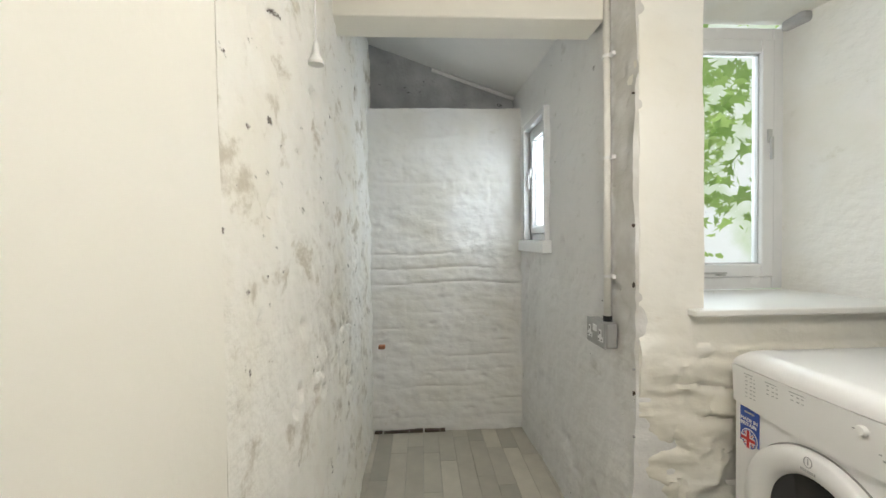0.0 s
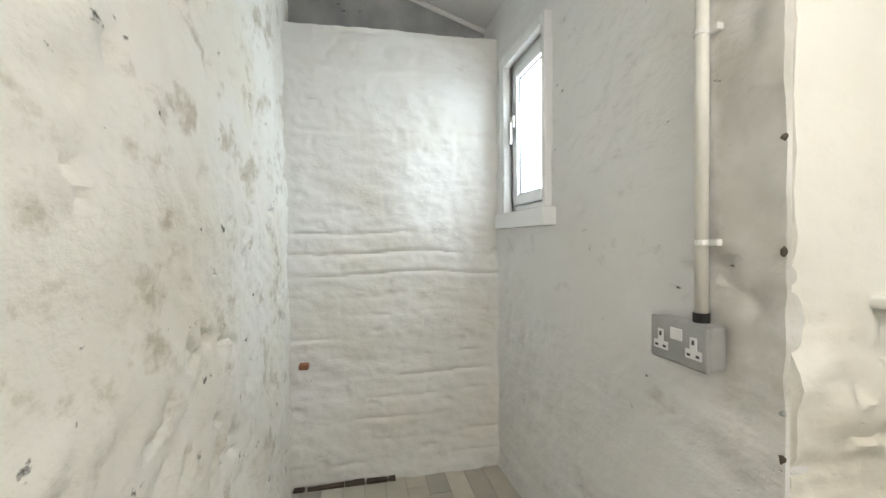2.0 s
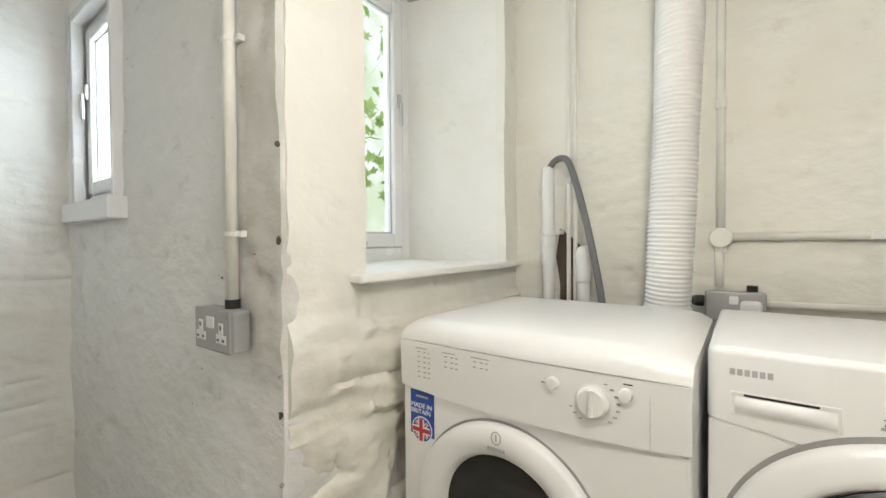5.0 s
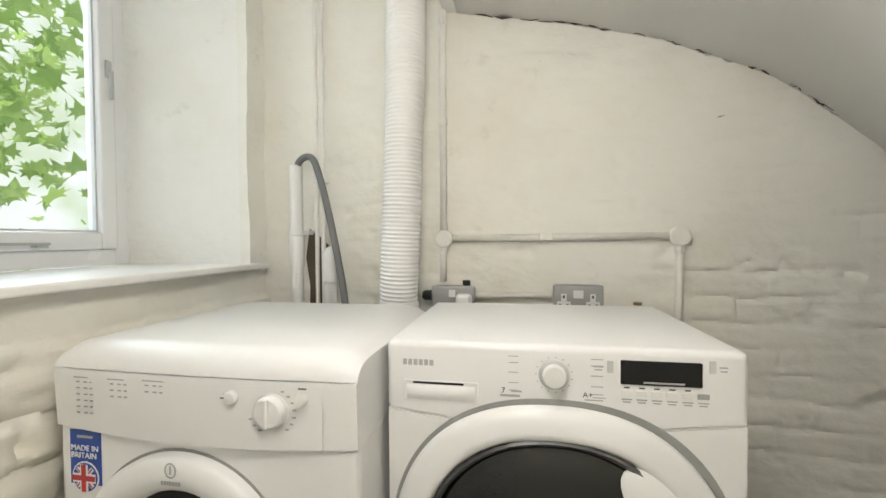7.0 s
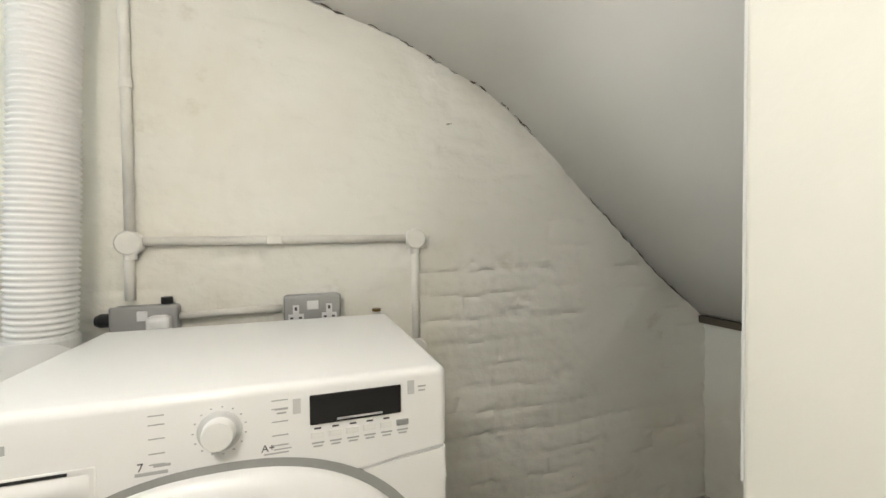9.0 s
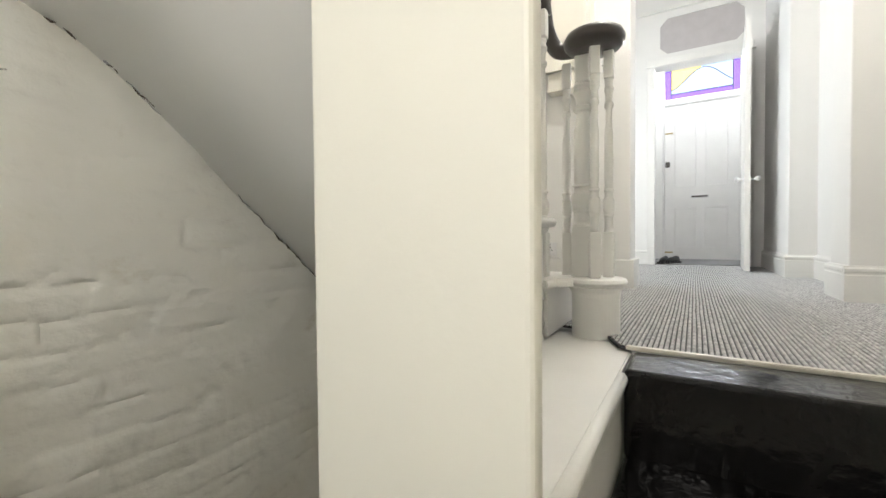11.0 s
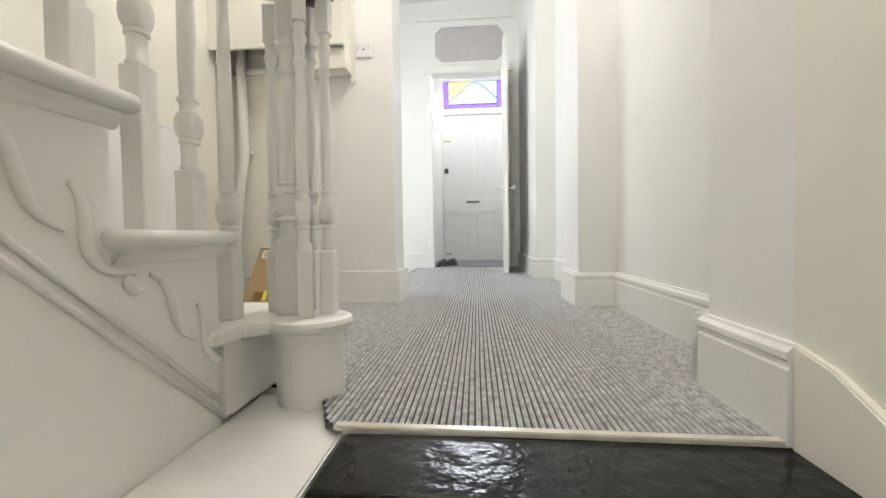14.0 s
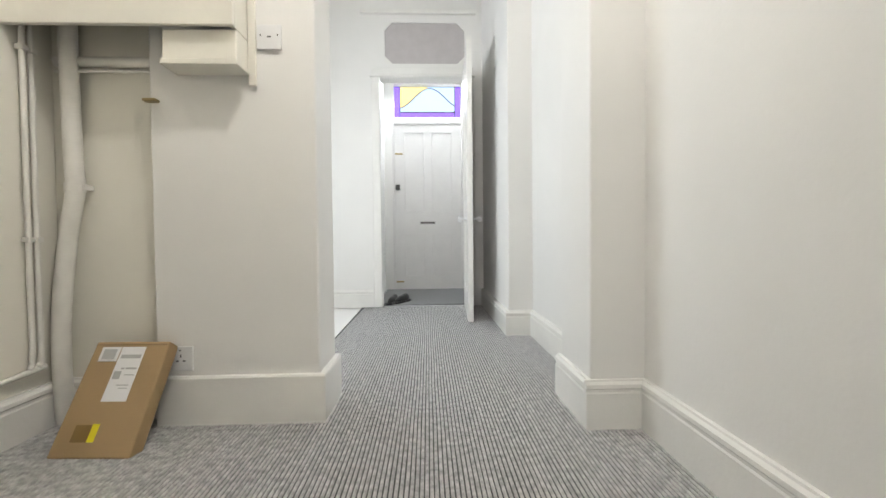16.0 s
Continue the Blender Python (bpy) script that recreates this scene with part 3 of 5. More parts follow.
wall("wall_vestibule", (2.7, -4.83, HALL), (-1, 0, 0), (0, 0, 1), (2.7, TOP - HALL), 0.12, PLASTER, holes=[(1.276, 2.10, 0.0, 2.20), (1.327, 2.092, 2.34, 2.73)], label="white wall with the inner door opening and light above")
hall_wall("wall_vestibule_west", 0.2, 0.46, -6.22, -4.94)
hall_wall("wall_vestibule_east", 1.53, 1.7, -6.22, -4.94)
wall("wall_front", (1.8, -6.2, HALL), (-1, 0, 0), (0, 0, 1), (1.6, TOP - HALL), 0.15, PLASTER, holes=[(0.37, 1.30, 0.0, 2.70)], label="front wall round the front door")
structure("floor_vestibule", box(0.4, 1.6, -6.25, -4.83, HALL - 0.1, HALL), CEMENT, "grey vestibule floor mat", "floor")


def lettering(body, size, m, material, parent, name="lettering", depth=0.0006):
    """Built-in font as a thin mesh; the text's own x and y lie in the plane of m."""
    c = bpy.data.curves.new("tmp_text", "FONT")
    c.body, c.size, c.extrude, c.resolution_u = body, size, depth, 2
    t = new("tmp_text", c)
    bpy.context.view_layer.update()
    me = bpy.data.meshes.new_from_object(t.evaluated_get(bpy.context.evaluated_depsgraph_get()))
    bpy.data.objects.remove(t)
    me.materials.clear()
    me.materials.append(material)
    me.transform(m)
    ob = new(name, me)
    ob.parent = parent
    return ob


def facing_west(x, y, z):
    """Plane seen from the west: text runs to -y, up is z."""
    return Matrix(((0, 0, -1, x), (-1, 0, 0, y), (0, 1, 0, z), (0, 0, 0, 1)))


def ring_surface(rings, cy, cz, seg=72, power=2.0, cap=None, bm=None):
    """Quads between super-ellipse rings (ry, rz, x) round (cy, cz); cap closes the last ring."""
    b = bmesh.new()
    loops = []
    for ry, rz, x in rings:
        loop = []
        for k in range(seg):
            a = 2 * math.pi * k / seg
            c, s = math.cos(a), math.sin(a)
            loop.append(b.verts.new((x, cy + ry * math.copysign(abs(c) ** (2 / power), c), cz + rz * math.copysign(abs(s) ** (2 / power), s))))
        loops.append(loop)
    for p, q in zip(loops, loops[1:]):
        for k in range(seg):
            b.faces.new((p[k], p[(k + 1) % seg], q[(k + 1) % seg], q[k]))
    if cap:
        b.faces.new(loops[-1])
    bmesh.ops.recalc_face_normals(b, faces=b.faces[:])
    return joined(bm, b)


def bars(rows, x, thick=0.0008):
    """Small printed marks: (y, z, width, height) on the plane x."""
    b = bmesh.new()
    for y, z, w, h in rows:
        box(x - thick, x, y - w / 2, y + w / 2, z - h / 2, z + h / 2, bm=b)
    return b


# ---- washing machine ----
def washing_machine():
    t = thing("washing_machine", "white front loading washing machine with dark round door", "washing machine", m=pose(1.87, 0.68, 0))
    M = Matrix.Translation((-1.87, -0.68, 0))

    def add(name, bm, mat, parent=t, label="", smooth=False):
        if parent is t:
            bmesh.ops.transform(bm, matrix=M, verts=bm.verts)
        ob = part(name, bm, mat, parent, label, smooth)
        return ob
    add("body", prism([(0.384, 0.012), (0.978, 0.012), (0.978, 0.7355), (0.84, 0.7165), (0.54, 0.7215), (0.45, 0.7325), (0.384, 0.7395)], 1.6405, 2.10, "x", 0.003), APPLIANCE)
    # top and control panel are one moulded shell with a rolled rim
    shell = prism([(0.382, 0.742), (0.45, 0.735), (0.54, 0.724), (0.84, 0.719), (0.98, 0.738), (0.98, 0.858), (0.382, 0.858)], 1.640, 2.105, "x")
    rim = [e for e in shell.edges if all(v.co.z > 0.85 for v in e.verts)
           or (all(v.co.x < 1.65 for v in e.verts) and abs(e.verts[0].co.y - e.verts[1].co.y) < 1e-5 and abs(e.verts[0].co.y - 0.681) > 0.29)]
    bmesh.ops.bevel(shell, geom=rim, offset=0.013, segments=5, affect="EDGES", profile=0.5)
    shell = add("control_panel", shell, APPLIANCE, smooth=True)
    shell.data.set_sharp_from_angle(angle=radians(32))
    panel_x = 1.640
    # soap drawer
    d = add("soap_drawer", box(1.6388, 1.66, 0.812, 0.948, 0.748, 0.787, 0.0015), APPLIANCE)
    part("handle_slot", box(1.6375, 1.640, 0.838, 0.930, 0.781, 0.7845), BLACKPLASTIC, d, "dark finger slot").data.transform(M)
    b = bmesh.new()
    scoop = [[b.verts.new((1.6384 - 0.006 * math.sin(math.pi * k / 8) * (1 - (2 * i / 12 - 1) ** 8), 0.818 + 0.124 * i / 12, 0.7795 - 0.028 * k / 8)) for k in range(9)] for i in range(13)]
    for p, q in zip(scoop, scoop[1:]):
        for k in range(8):
            b.faces.new((p[k], q[k], q[k + 1], p[k + 1]))
    bmesh.ops.transform(b, matrix=M, verts=b.verts)
    part("grip", b, APPLIANCE, d, "", True)
    # programme dial
    turn = Euler((0, radians(-90), 0)).to_matrix().to_4x4()
    at = Matrix.Translation((panel_x, 0.683, 0.808)) @ turn
    dial = add("programme_dial", lathe([(0.0255, 0), (0.0255, 0.0025), (0.0235, 0.004), (0.0205, 0.005), (0.0195, 0.006)], 40, at), LIGHTGREY, label="grey dial ring")
    b = lathe([(0.0195, 0.003), (0.0188, 0.016), (0.0172, 0.019), (0.0, 0.0198)], 40, M @ at)
    part("dial_cap", b, PLASTIC, dial, "white dial cap")
    rows = []
    for a in range(0, 360, 24):
        c, s = math.cos(radians(a)), math.sin(radians(a))
        rows.append((0.683 + 0.030 * c, 0.808 + 0.030 * s, 0.0025, 0.0015))
    for i, z in enumerate((0.846 - 0.007, 0.828, 0.811, 0.793, 0.780)):
        rows += [(0.683 + 0.068, z - 0.002, 0.017, 0.0014), (0.683 - 0.070, z - 0.002, 0.020, 0.0014)]
    add("programme_legend", bars(rows, panel_x), GREYPRINT, label="small grey printed programme legend")
    # display
    disp = add("display", box(1.6375, 1.65, 0.452, 0.576, 0.798, 0.838, 0.0015), BLACKGLASS, label="black glass display")
    add("display_mark", bars([(0.510, 0.803, 0.062, 0.0028)], 1.6372), GREYPRINT)
    for i in range(6):
        y = 0.566 - i * 0.0232
        add("button", box(1.6388, 1.65, y - 0.009, y + 0.009, 0.779, 0.788, 0.001), STEEL if i == 5 else PLASTIC, label="grey start button" if i == 5 else "")
    for y, z, w in ((0.592, 0.826, 0.010), (0.437, 0.832, 0.010)):
        add("side_key", box(1.6393, 1.65, y - w / 2, y + w / 2, z - 0.010, z + 0.010, 0.0004), LIGHTGREY)
    rows = [(0.566 - i * 0.0232, 0.7925, 0.009, 0.0022) for i in range(5)]
    add("button_lights", bars(rows, panel_x), DARKPRINT)
    rows = [(0.566 - i * 0.0232, z, w, 0.002) for i in range(6) for z, w in ((0.773, 0.016), (0.7685, 0.012))]
    rows += [(0.611, 0.825, 0.016, 0.002), (0.611, 0.820, 0.012, 0.002), (0.421, 0.832, 0.012, 0.002), (0.421, 0.826, 0.010, 0.002), (0.618, 0.768, 0.03, 0.002), (0.61, 0.7725, 0.022, 0.0015)]
    add("button_legend", bars(rows, panel_x), GREYPRINT)
    add("maker_mark", bars([(0.945 - i * 0.0098, 0.819, 0.0072, 0.0105) for i in range(6)], panel_x), GREYPRINT, label="grey maker's name as plain blocks")
    for body, size, y, z in (("7", 0.014, 0.772, 0.772), ("A+", 0.013, 0.636, 0.772)):
        lettering(body, size, M @ facing_west(panel_x - 0.0005, y, z), DARKPRINT, t)
    add("capacity_legend", bars([(0.746, 0.776, 0.018, 0.003), (0.757, 0.768, 0.034, 0.004)], panel_x), GREYPRINT)
    # door
    cy, cz = 0.685, 0.472
    # the shadow line round the door, put in as a grey ring
    add("door_shadow_ring", ring_surface([(0.293, 0.292, 1.645), (0.293, 0.292, 1.6388), (0.272, 0.272, 1.6388), (0.27, 0.27, 1.645)], cy - 0.004, cz + 0.002, 96, 2.3), GAPSHADE, label="grey ring coloured as the shadow line round the door")
    door = add("door", ring_surface([(0.284, 0.284, 1.652), (0.2835, 0.2835, 1.634), (0.279, 0.279, 1.626), (0.266, 0.267, 1.619), (0.244, 0.246, 1.6125), (0.234, 0.237, 1.6125), (0.228, 0.231, 1.618), (0.222, 0.225, 1.645)], cy, cz, 96, 2.3), APPLIANCE, smooth=True)
    bm = ring_surface([(0.224, 0.227, 1.634), (0.21, 0.213, 1.622), (0.16, 0.163, 1.606), (0.09, 0.09, 1.598), (0.02, 0.02, 1.596)], cy, cz, 64, 2.1, cap=True)
    bmesh.ops.transform(bm, matrix=M, verts=bm.verts)
    part("door_glass", bm, DARKGLASS, door, "dark domed door glass", True)
    bm = ring_surface([(0.229, 0.232, 1.617), (0.225, 0.228, 1.613), (0.219, 0.222, 1.618), (0.218, 0.221, 1.64)], cy, cz, 64, 2.15)
    bmesh.ops.transform(bm, matrix=M, verts=bm.verts)
    part("seal_ring", bm, DRUM, door, "dark grey ring")
    b = bmesh.new()
    bmesh.ops.create_uvsphere(b, u_segments=28, v_segments=16, radius=1)
    bmesh.ops.transform(b, matrix=M @ Matrix.Translation((1.622, 0.512, 0.565)) @ Matrix.Rotation(radians(-28), 4, "X") @ Matrix.Diagonal((0.020, 0.058, 0.115, 1)), verts=b.verts)
    handle = part("door_handle", b, APPLIANCE, door, smooth=True)
    b = lathe([(0.008, 0), (0.008, 0.003), (0, 0.003)], 18, M @ Matrix.Translation((1.604, 0.545, 0.622)) @ Euler((0, radians(-90), 0)).to_matrix().to_4x4())
    part("handle_dot", b, RED, door, "red dot")
    for y in (0.43, 0.93):
        for x in (1.70, 2.05):
            add("foot", lathe([(0.02, 0), (0.02, 0.008), (0.01, 0.008), (0.01, 0.014)], 14, Matrix.Translation((x, y, 0))), BLACKPLASTIC)
    return t


washing_machine()


# ---- tumble dryer ----
def tumble_dryer():
    t = thing("tumble_dryer", "white vented tumble dryer with blue sticker and round door", "tumble dryer", m=pose(1.77, 1.28, 0))
    M = Matrix.Translation((-1.77, -1.28, 0))

    def add(name, bm, mat, parent=t, label="", smooth=False):
        bmesh.ops.transform(bm, matrix=M, verts=bm.verts)
        return part(name, bm, mat, parent, label, smooth)
    add("body", box(1.532, 2.02, 0.992, 1.572, 0.012, 0.712, 0.010, 3), APPLIANCE)
    # lid with a deep rolled front edge, bowed forward a little
    prof = [(2.03, 0.812), (2.03, 0.855), (2.02, 0.860)] + [(1.575 - 0.05 * math.sin(a), 0.816 + 0.045 * math.cos(a)) for a in np.linspace(0, math.pi / 2, 8)]
    b = bmesh.new()
    n = 25
    loops = []
    for i in range(n):
        s = i / (n - 1)
        bow = 0.010 * (1 - (2 * s - 1) ** 2) - 0.003 * (abs(2 * s - 1) ** 10)
        edge = 0.40 * abs(2 * s - 1) ** 14
        loops.append([b.verts.new((x - (bow if x < 1.7 else 0), 0.991 + 0.582 * s, 0.812 + (z - 0.812) * (1 - edge))) for x, z in prof])
    for p, q in zip(loops, loops[1:]):
        for k in range(len(prof) - 1):
            b.faces.new((p[k], q[k], q[k + 1], p[k + 1]))
        b.faces.new((p[-1], q[-1], q[0], p[0]))
    b.faces.new(loops[0])
    b.faces.new(loops[-1][::-1])
    bmesh.ops.recalc_face_normals(b, faces=b.faces[:])
    lid = add("lid", b, APPLIANCE, smooth=True)
    lid.data.set_sharp_from_angle(angle=radians(40))
    # bowed control panel whose lower edge sags
    b = bmesh.new()
    loops = []
    for i in range(n):
        s = i / (n - 1)
        bow = 0.010 * (1 - (2 * s - 1) ** 2)
        y = 0.992 + 0.580 * s
        low = 0.708 - 0.012 * (1 - (2 * s - 1) ** 2)
        loops.append([b.verts.new((x - (bow if x < 1.6 else 0), y, z)) for x, z in ((1.529, low), (1.524, 0.814), (2.02, 0.814), (2.02, low))])
    for p, q in zip(loops, loops[1:]):
        for k in range(4):
            b.faces.new((p[k], q[k], q[(k + 1) % 4], p[(k + 1) % 4]))
    b.faces.new(loops[0])
    b.faces.new(loops[-1][::-1])
    bmesh.ops.recalc_face_normals(b, faces=b.faces[:])
    add("control_panel", b, APPLIANCE)
    add("panel_seam", box(1.5215, 1.5235, 1.0480, 1.0486, 0.702, 0.814), LIGHTGREY, label="thin grey panel seam")
    face = lambda y: 1.5265 - 0.010 * (1 - (2 * (y - 0.994) / 0.578 - 1) ** 2)
    turn = Euler((0, radians(-90), 0)).to_matrix().to_4x4()
    add("timer_knob", lathe([(0.030, 0), (0.030, 0.004), (0.0265, 0.005), (0.025, 0.013), (0.022, 0.016), (0, 0.0165)], 32, Matrix.Translation((face(1.135) + 0.002, 1.135, 0.765)) @ turn), PLASTIC)
    add("knob_grip", box(face(1.135) - 0.021, face(1.135) - 0.012, 1.1315, 1.1385, 0.743, 0.789, 0.002), PLASTIC)
    for y, z in ((1.203, 0.785), (1.083, 0.787)):
        add("push_button", lathe([(0.0115, 0), (0.011, 0.009), (0.009, 0.012), (0, 0.013)], 20, Matrix.Translation((face(y) + 0.002, y, z)) @ turn), PLASTIC)
    rows = []
    for a in range(-60, 245, 18):
        rows.append((1.135 + 0.041 * math.cos(radians(a)), 0.765 + 0.038 * math.sin(radians(a)), 0.006, 0.0028))
    add("timer_marks", bars(rows, face(1.135) - 0.0004), GREYPRINT)
    rows = [(1.222, 0.790, 0.007, 0.002), (1.222, 0.782, 0.007, 0.002)]
    add("button_marks", bars(rows + [(1.079, 0.805, 0.014, 0.0022)], face(1.2) - 0.001), DARKPRINT)
    for y0, n_rows, top in ((1.500, 6, 0.792), (1.425, 3, 0.793), (1.352, 2, 0.795)):
        rows = [(y0, top + 0.008, 0.045, 0.002)]
        for i in range(n_rows):
            rows += [(y0 + 0.014, top - i * 0.011, 0.007, 0.0022), (y0 - 0.002, top - i * 0.011, 0.007, 0.0022), (y0 - 0.014, top - i * 0.011, 0.006, 0.0022)]
        add("care_legend", bars(rows, face(y0) - 0.0015), GREYPRINT)
    # door
    cy, cz = 1.312, 0.480
    add("door_gap", ring_surface([(0.203, 0.203, 1.533), (0.203, 0.203, 1.5308), (0.19, 0.19, 1.5308)], cy, cz, 72), GAPSHADE, label="dark gap round the door")
    door = add("door", ring_surface([(0.198, 0.198, 1.536), (0.198, 0.198, 1.516), (0.192, 0.192, 1.508), (0.165, 0.165, 1.505), (0.146, 0.146, 1.509), (0.136, 0.136, 1.520), (0.132, 0.132, 1.5315)], cy, cz, 72), APPLIANCE, smooth=True)
    b = ring_surface([(0.134, 0.134, 1.5312), (0.10, 0.10, 1.5305), (0.05, 0.05, 1.530), (0.01, 0.01, 1.530)], cy, cz, 48, cap=True)
    bmesh.ops.transform(b, matrix=M, verts=b.verts)
    part("door_bowl", b, DARKGLASS, door, "dark hollow door glass", True)
    b = ring_surface([(0.011, 0.013, 1.5045), (0.011, 0.013, 1.5035), (0.009, 0.011, 1.5035), (0.009, 0.011, 1.5045)], cy, cz + 0.182 - 0.003, 24)
    box(1.5032, 1.5045, cy - 0.0012, cy + 0.0012, cz + 0.173, cz + 0.187, bm=b)
    bmesh.ops.transform(b, matrix=M, verts=b.verts)
    part("maker_mark", b, GREYPRINT, door, "small grey round mark and bar")
    b = bars([(cy - 0.016 + 0.0055 * i, cz + 0.157, 0.004, 0.007) for i in range(7)], 1.5052)
    bmesh.ops.transform(b, matrix=M, verts=b.verts)
    part("maker_bar", b, GREYPRINT, door)
    # sticker with a flag roundel
    st = add("sticker", box(1.5308, 1.5325, 1.481, 1.548, 0.600, 0.700, 0.0006), BLUE, label="blue sticker with white words and flag roundel")
    x = 1.5302
    for body, z in (("MADE IN", 0.662), ("BRITAIN", 0.6485)):
        lettering(body, 0.0150, M @ facing_west(x, 1.5455, z), WHITEPRINT, st)
    b = bars([(1.514, 0.688, 0.034, 0.0045)], x)
    bmesh.ops.transform(b, matrix=M, verts=b.verts)
    part("maker_bar", b, GREYPRINT, st)

    def disc(r, xx, mat, name):
        bb = lathe([(r, 0), (r, 0.0006)], 36, M @ Matrix.Translation((xx, 1.5145, 0.614)) @ turn)
        part(name, bb, mat, st)
    disc(0.0290, x + 0.0004, WHITEPRINT, "roundel_rim")
    disc(0.0262, x - 0.0004, BLUE, "roundel")
    for w, mat, xx in ((0.010, WHITEPRINT, x - 0.0012), (0.0036, RED, x - 0.0022)):
        bb = bmesh.new()
        for a in (45, -45):
            c = box(xx - 0.0004, xx, -0.0235, 0.0235, -w / 2.6, w / 2.6)
            bmesh.ops.transform(c, matrix=M @ Matrix.Translation((0, 1.5145, 0.614)) @ Matrix.Rotation(radians(a), 4, "X"), verts=c.verts)
            joined(bb, c)
        part("saltire", bb, mat, st)
    for w, mat, xx in ((0.0165, WHITEPRINT, x - 0.0028), (0.0095, RED, x - 0.0036)):
        bb = box(xx - 0.0004, xx, 1.5145 - 0.0245, 1.5145 + 0.0245, 0.614 - w / 2, 0.614 + w / 2)
        box(xx - 0.0005, xx + 0.0001, 1.5145 - w / 2, 1.5145 + w / 2, 0.614 - 0.0245, 0.614 + 0.0245, bm=bb)
        bmesh.ops.transform(bb, matrix=M, verts=bb.verts)
        part("cross", bb, mat, st)
    for y in (1.05, 1.52):
        for xx in (1.60, 1.96):
            add("foot", lathe([(0.02, 0), (0.02, 0.008), (0.01, 0.008), (0.01, 0.014)], 14, Matrix.Translation((xx, y, 0))), BLACKPLASTIC)
    return t


tumble_dryer()


# ---- hoses, pipes and wiring of the utility room ----
def vent_hose():
    t = thing("vent_hose", "white ribbed plastic vent hose rising behind the dryer", "vent hose", m=pose(2.16, 1.10, 0.86))
    pitch, r = 0.0125, 0.058
    line = spline([(0.0, 0.01, -0.50), (0.005, 0.012, -0.10), (0.0, 0.004, 0.10), (0.0, -0.012, 0.5), (0.0, -0.022, 0.9), (0.01, -0.02, 1.45)], 16)
    total = [0.0]
    for a, c in zip(line, line[1:]):
        total.append(total[-1] + (c - a).length)
    n = int(total[-1] / pitch * 4)
    pts, radii = [], []
    for i in range(n + 1):
        s = total[-1] * i / n
        j = max(k for k in range(len(total)) if total[k] <= s + 1e-9)
        j = min(j, len(line) - 2)
        f = (s - total[j]) / max(1e-9, total[j + 1] - total[j])
        pts.append(line[j].lerp(line[j + 1], f))
        radii.append(r + (0.0035, 0.001, -0.0035, 0.001)[i % 4] + 0.0015 * math.sin(s * 11))
    part("ribbed_tube", sweep(pts, radii, 28), DUCT, t, smooth=True)
    part("collar", lathe([(0.063, -0.06), (0.064, -0.02), (0.060, -0.012)], 28, Matrix.Translation((0.004, 0.01, 0))), PLASTIC, t)


vent_hose()


def standpipe():
    t = thing("standpipe", "white plastic waste standpipe clipped to the wall", "waste pipe", m=pose(2.245, 1.50, 0))
    part("pipe", lathe([(0.021, 0.02), (0.021, 1.30), (0.018, 1.302), (0.018, 1.25)], 22), PLASTIC, t)
    part("socket", lathe([(0.0245, 0.95), (0.0255, 0.99), (0.0255, 1.055), (0.0225, 1.06)], 22), PLASTIC, t)
    part("clip", lathe([(0.0265, 1.062), (0.0265, 1.074)], 22), PLASTIC, t)
    part("clip_arm", box(0.0, 0.045, -0.045, 0.008, 1.060, 1.076, 0.002), PLASTIC, t)


standpipe()
t = thing("branch_pipe", "short white plastic waste branch behind the dryer", "waste pipe", m=pose(2.235, 1.372, 0))
part("pipe", lathe([(0.021, 0.02), (0.021, 0.90)], 20), PLASTIC, t)
part("elbow", sweep(spline([(0, 0, 0.895), (0, 0, 0.95), (0.006, 0.004, 0.985), (0.03, 0.008, 1.0)], 5), [0.0235] * 16, 18), PLASTIC, t, smooth=True)
t = thing("drain_hose", "grey rubber drain hose hooked into the standpipe", "hose", m=pose(2.24, 1.50, 1.28))
part("hose", sweep(spline([(0.003, 0.0, -0.10), (0.003, -0.003, 0.0), (-0.005, -0.022, 0.035), (-0.012, -0.055, 0.045), (-0.02, -0.085, 0.02), (-0.03, -0.125, -0.10), (-0.045, -0.17, -0.28), (-0.06, -0.205, -0.46), (-0.07, -0.22, -0.70)], 7), 0.0115, 14), HOSE, t, smooth=True)
for y, x, label in ((1.4325, 2.262, "thin cream painted water pipe"), (1.409, 2.262, "thin cream painted water pipe")):
    t = thing("water_pipe", label, "pipe", "pair of thin water pipes", pose(x, y, 0))
    part("pipe", lathe([(0.0075, 0.0), (0.0075, 2.32)], 12), COPPER, t)
    for z in (1.24, 0.62):
        part("clip", box(-0.011, 0.03, -0.010, 0.010, z, z + 0.018, 0.003), PLASTIC, t)
# thin dark brown sheet with a ragged outline, flat on the wall
structure("wall_dark_patch", prism([(1.475, 0.70), (1.395, 0.72), (1.385, 0.90), (1.40, 1.02), (1.43, 1.05), (1.47, 1.08), (1.485, 0.98), (1.47, 0.88)], 2.2785, 2.289, "x"), BARK_AND_DARK, "dark ragged patch on the wall behind the pipes", "damage")


def conduit(label, path, r=0.0115, boxes=(), m=None, group=""):
    t = thing("conduit", label, "conduit", group, m or pose(*path[0][0]))
    inv = Matrix.Translation(-Vector(path[0][0]))
    for a, c in path:
        b = rod(a, c, r)
        bmesh.ops.transform(b, matrix=inv, verts=b.verts)
        part("tube", b, COPPER, t, smooth=True)
    for (x, y, z), rad, deep in boxes:
        b = lathe([(rad, 0), (rad, deep), (rad - 0.004, deep + 0.004), (0, deep + 0.004)], 24, inv @ Matrix.Translation((x, y, z)) @ Euler((0, radians(-90), 0)).to_matrix().to_4x4())
        part("junction_box", b, COPPER, t)
    return t, inv


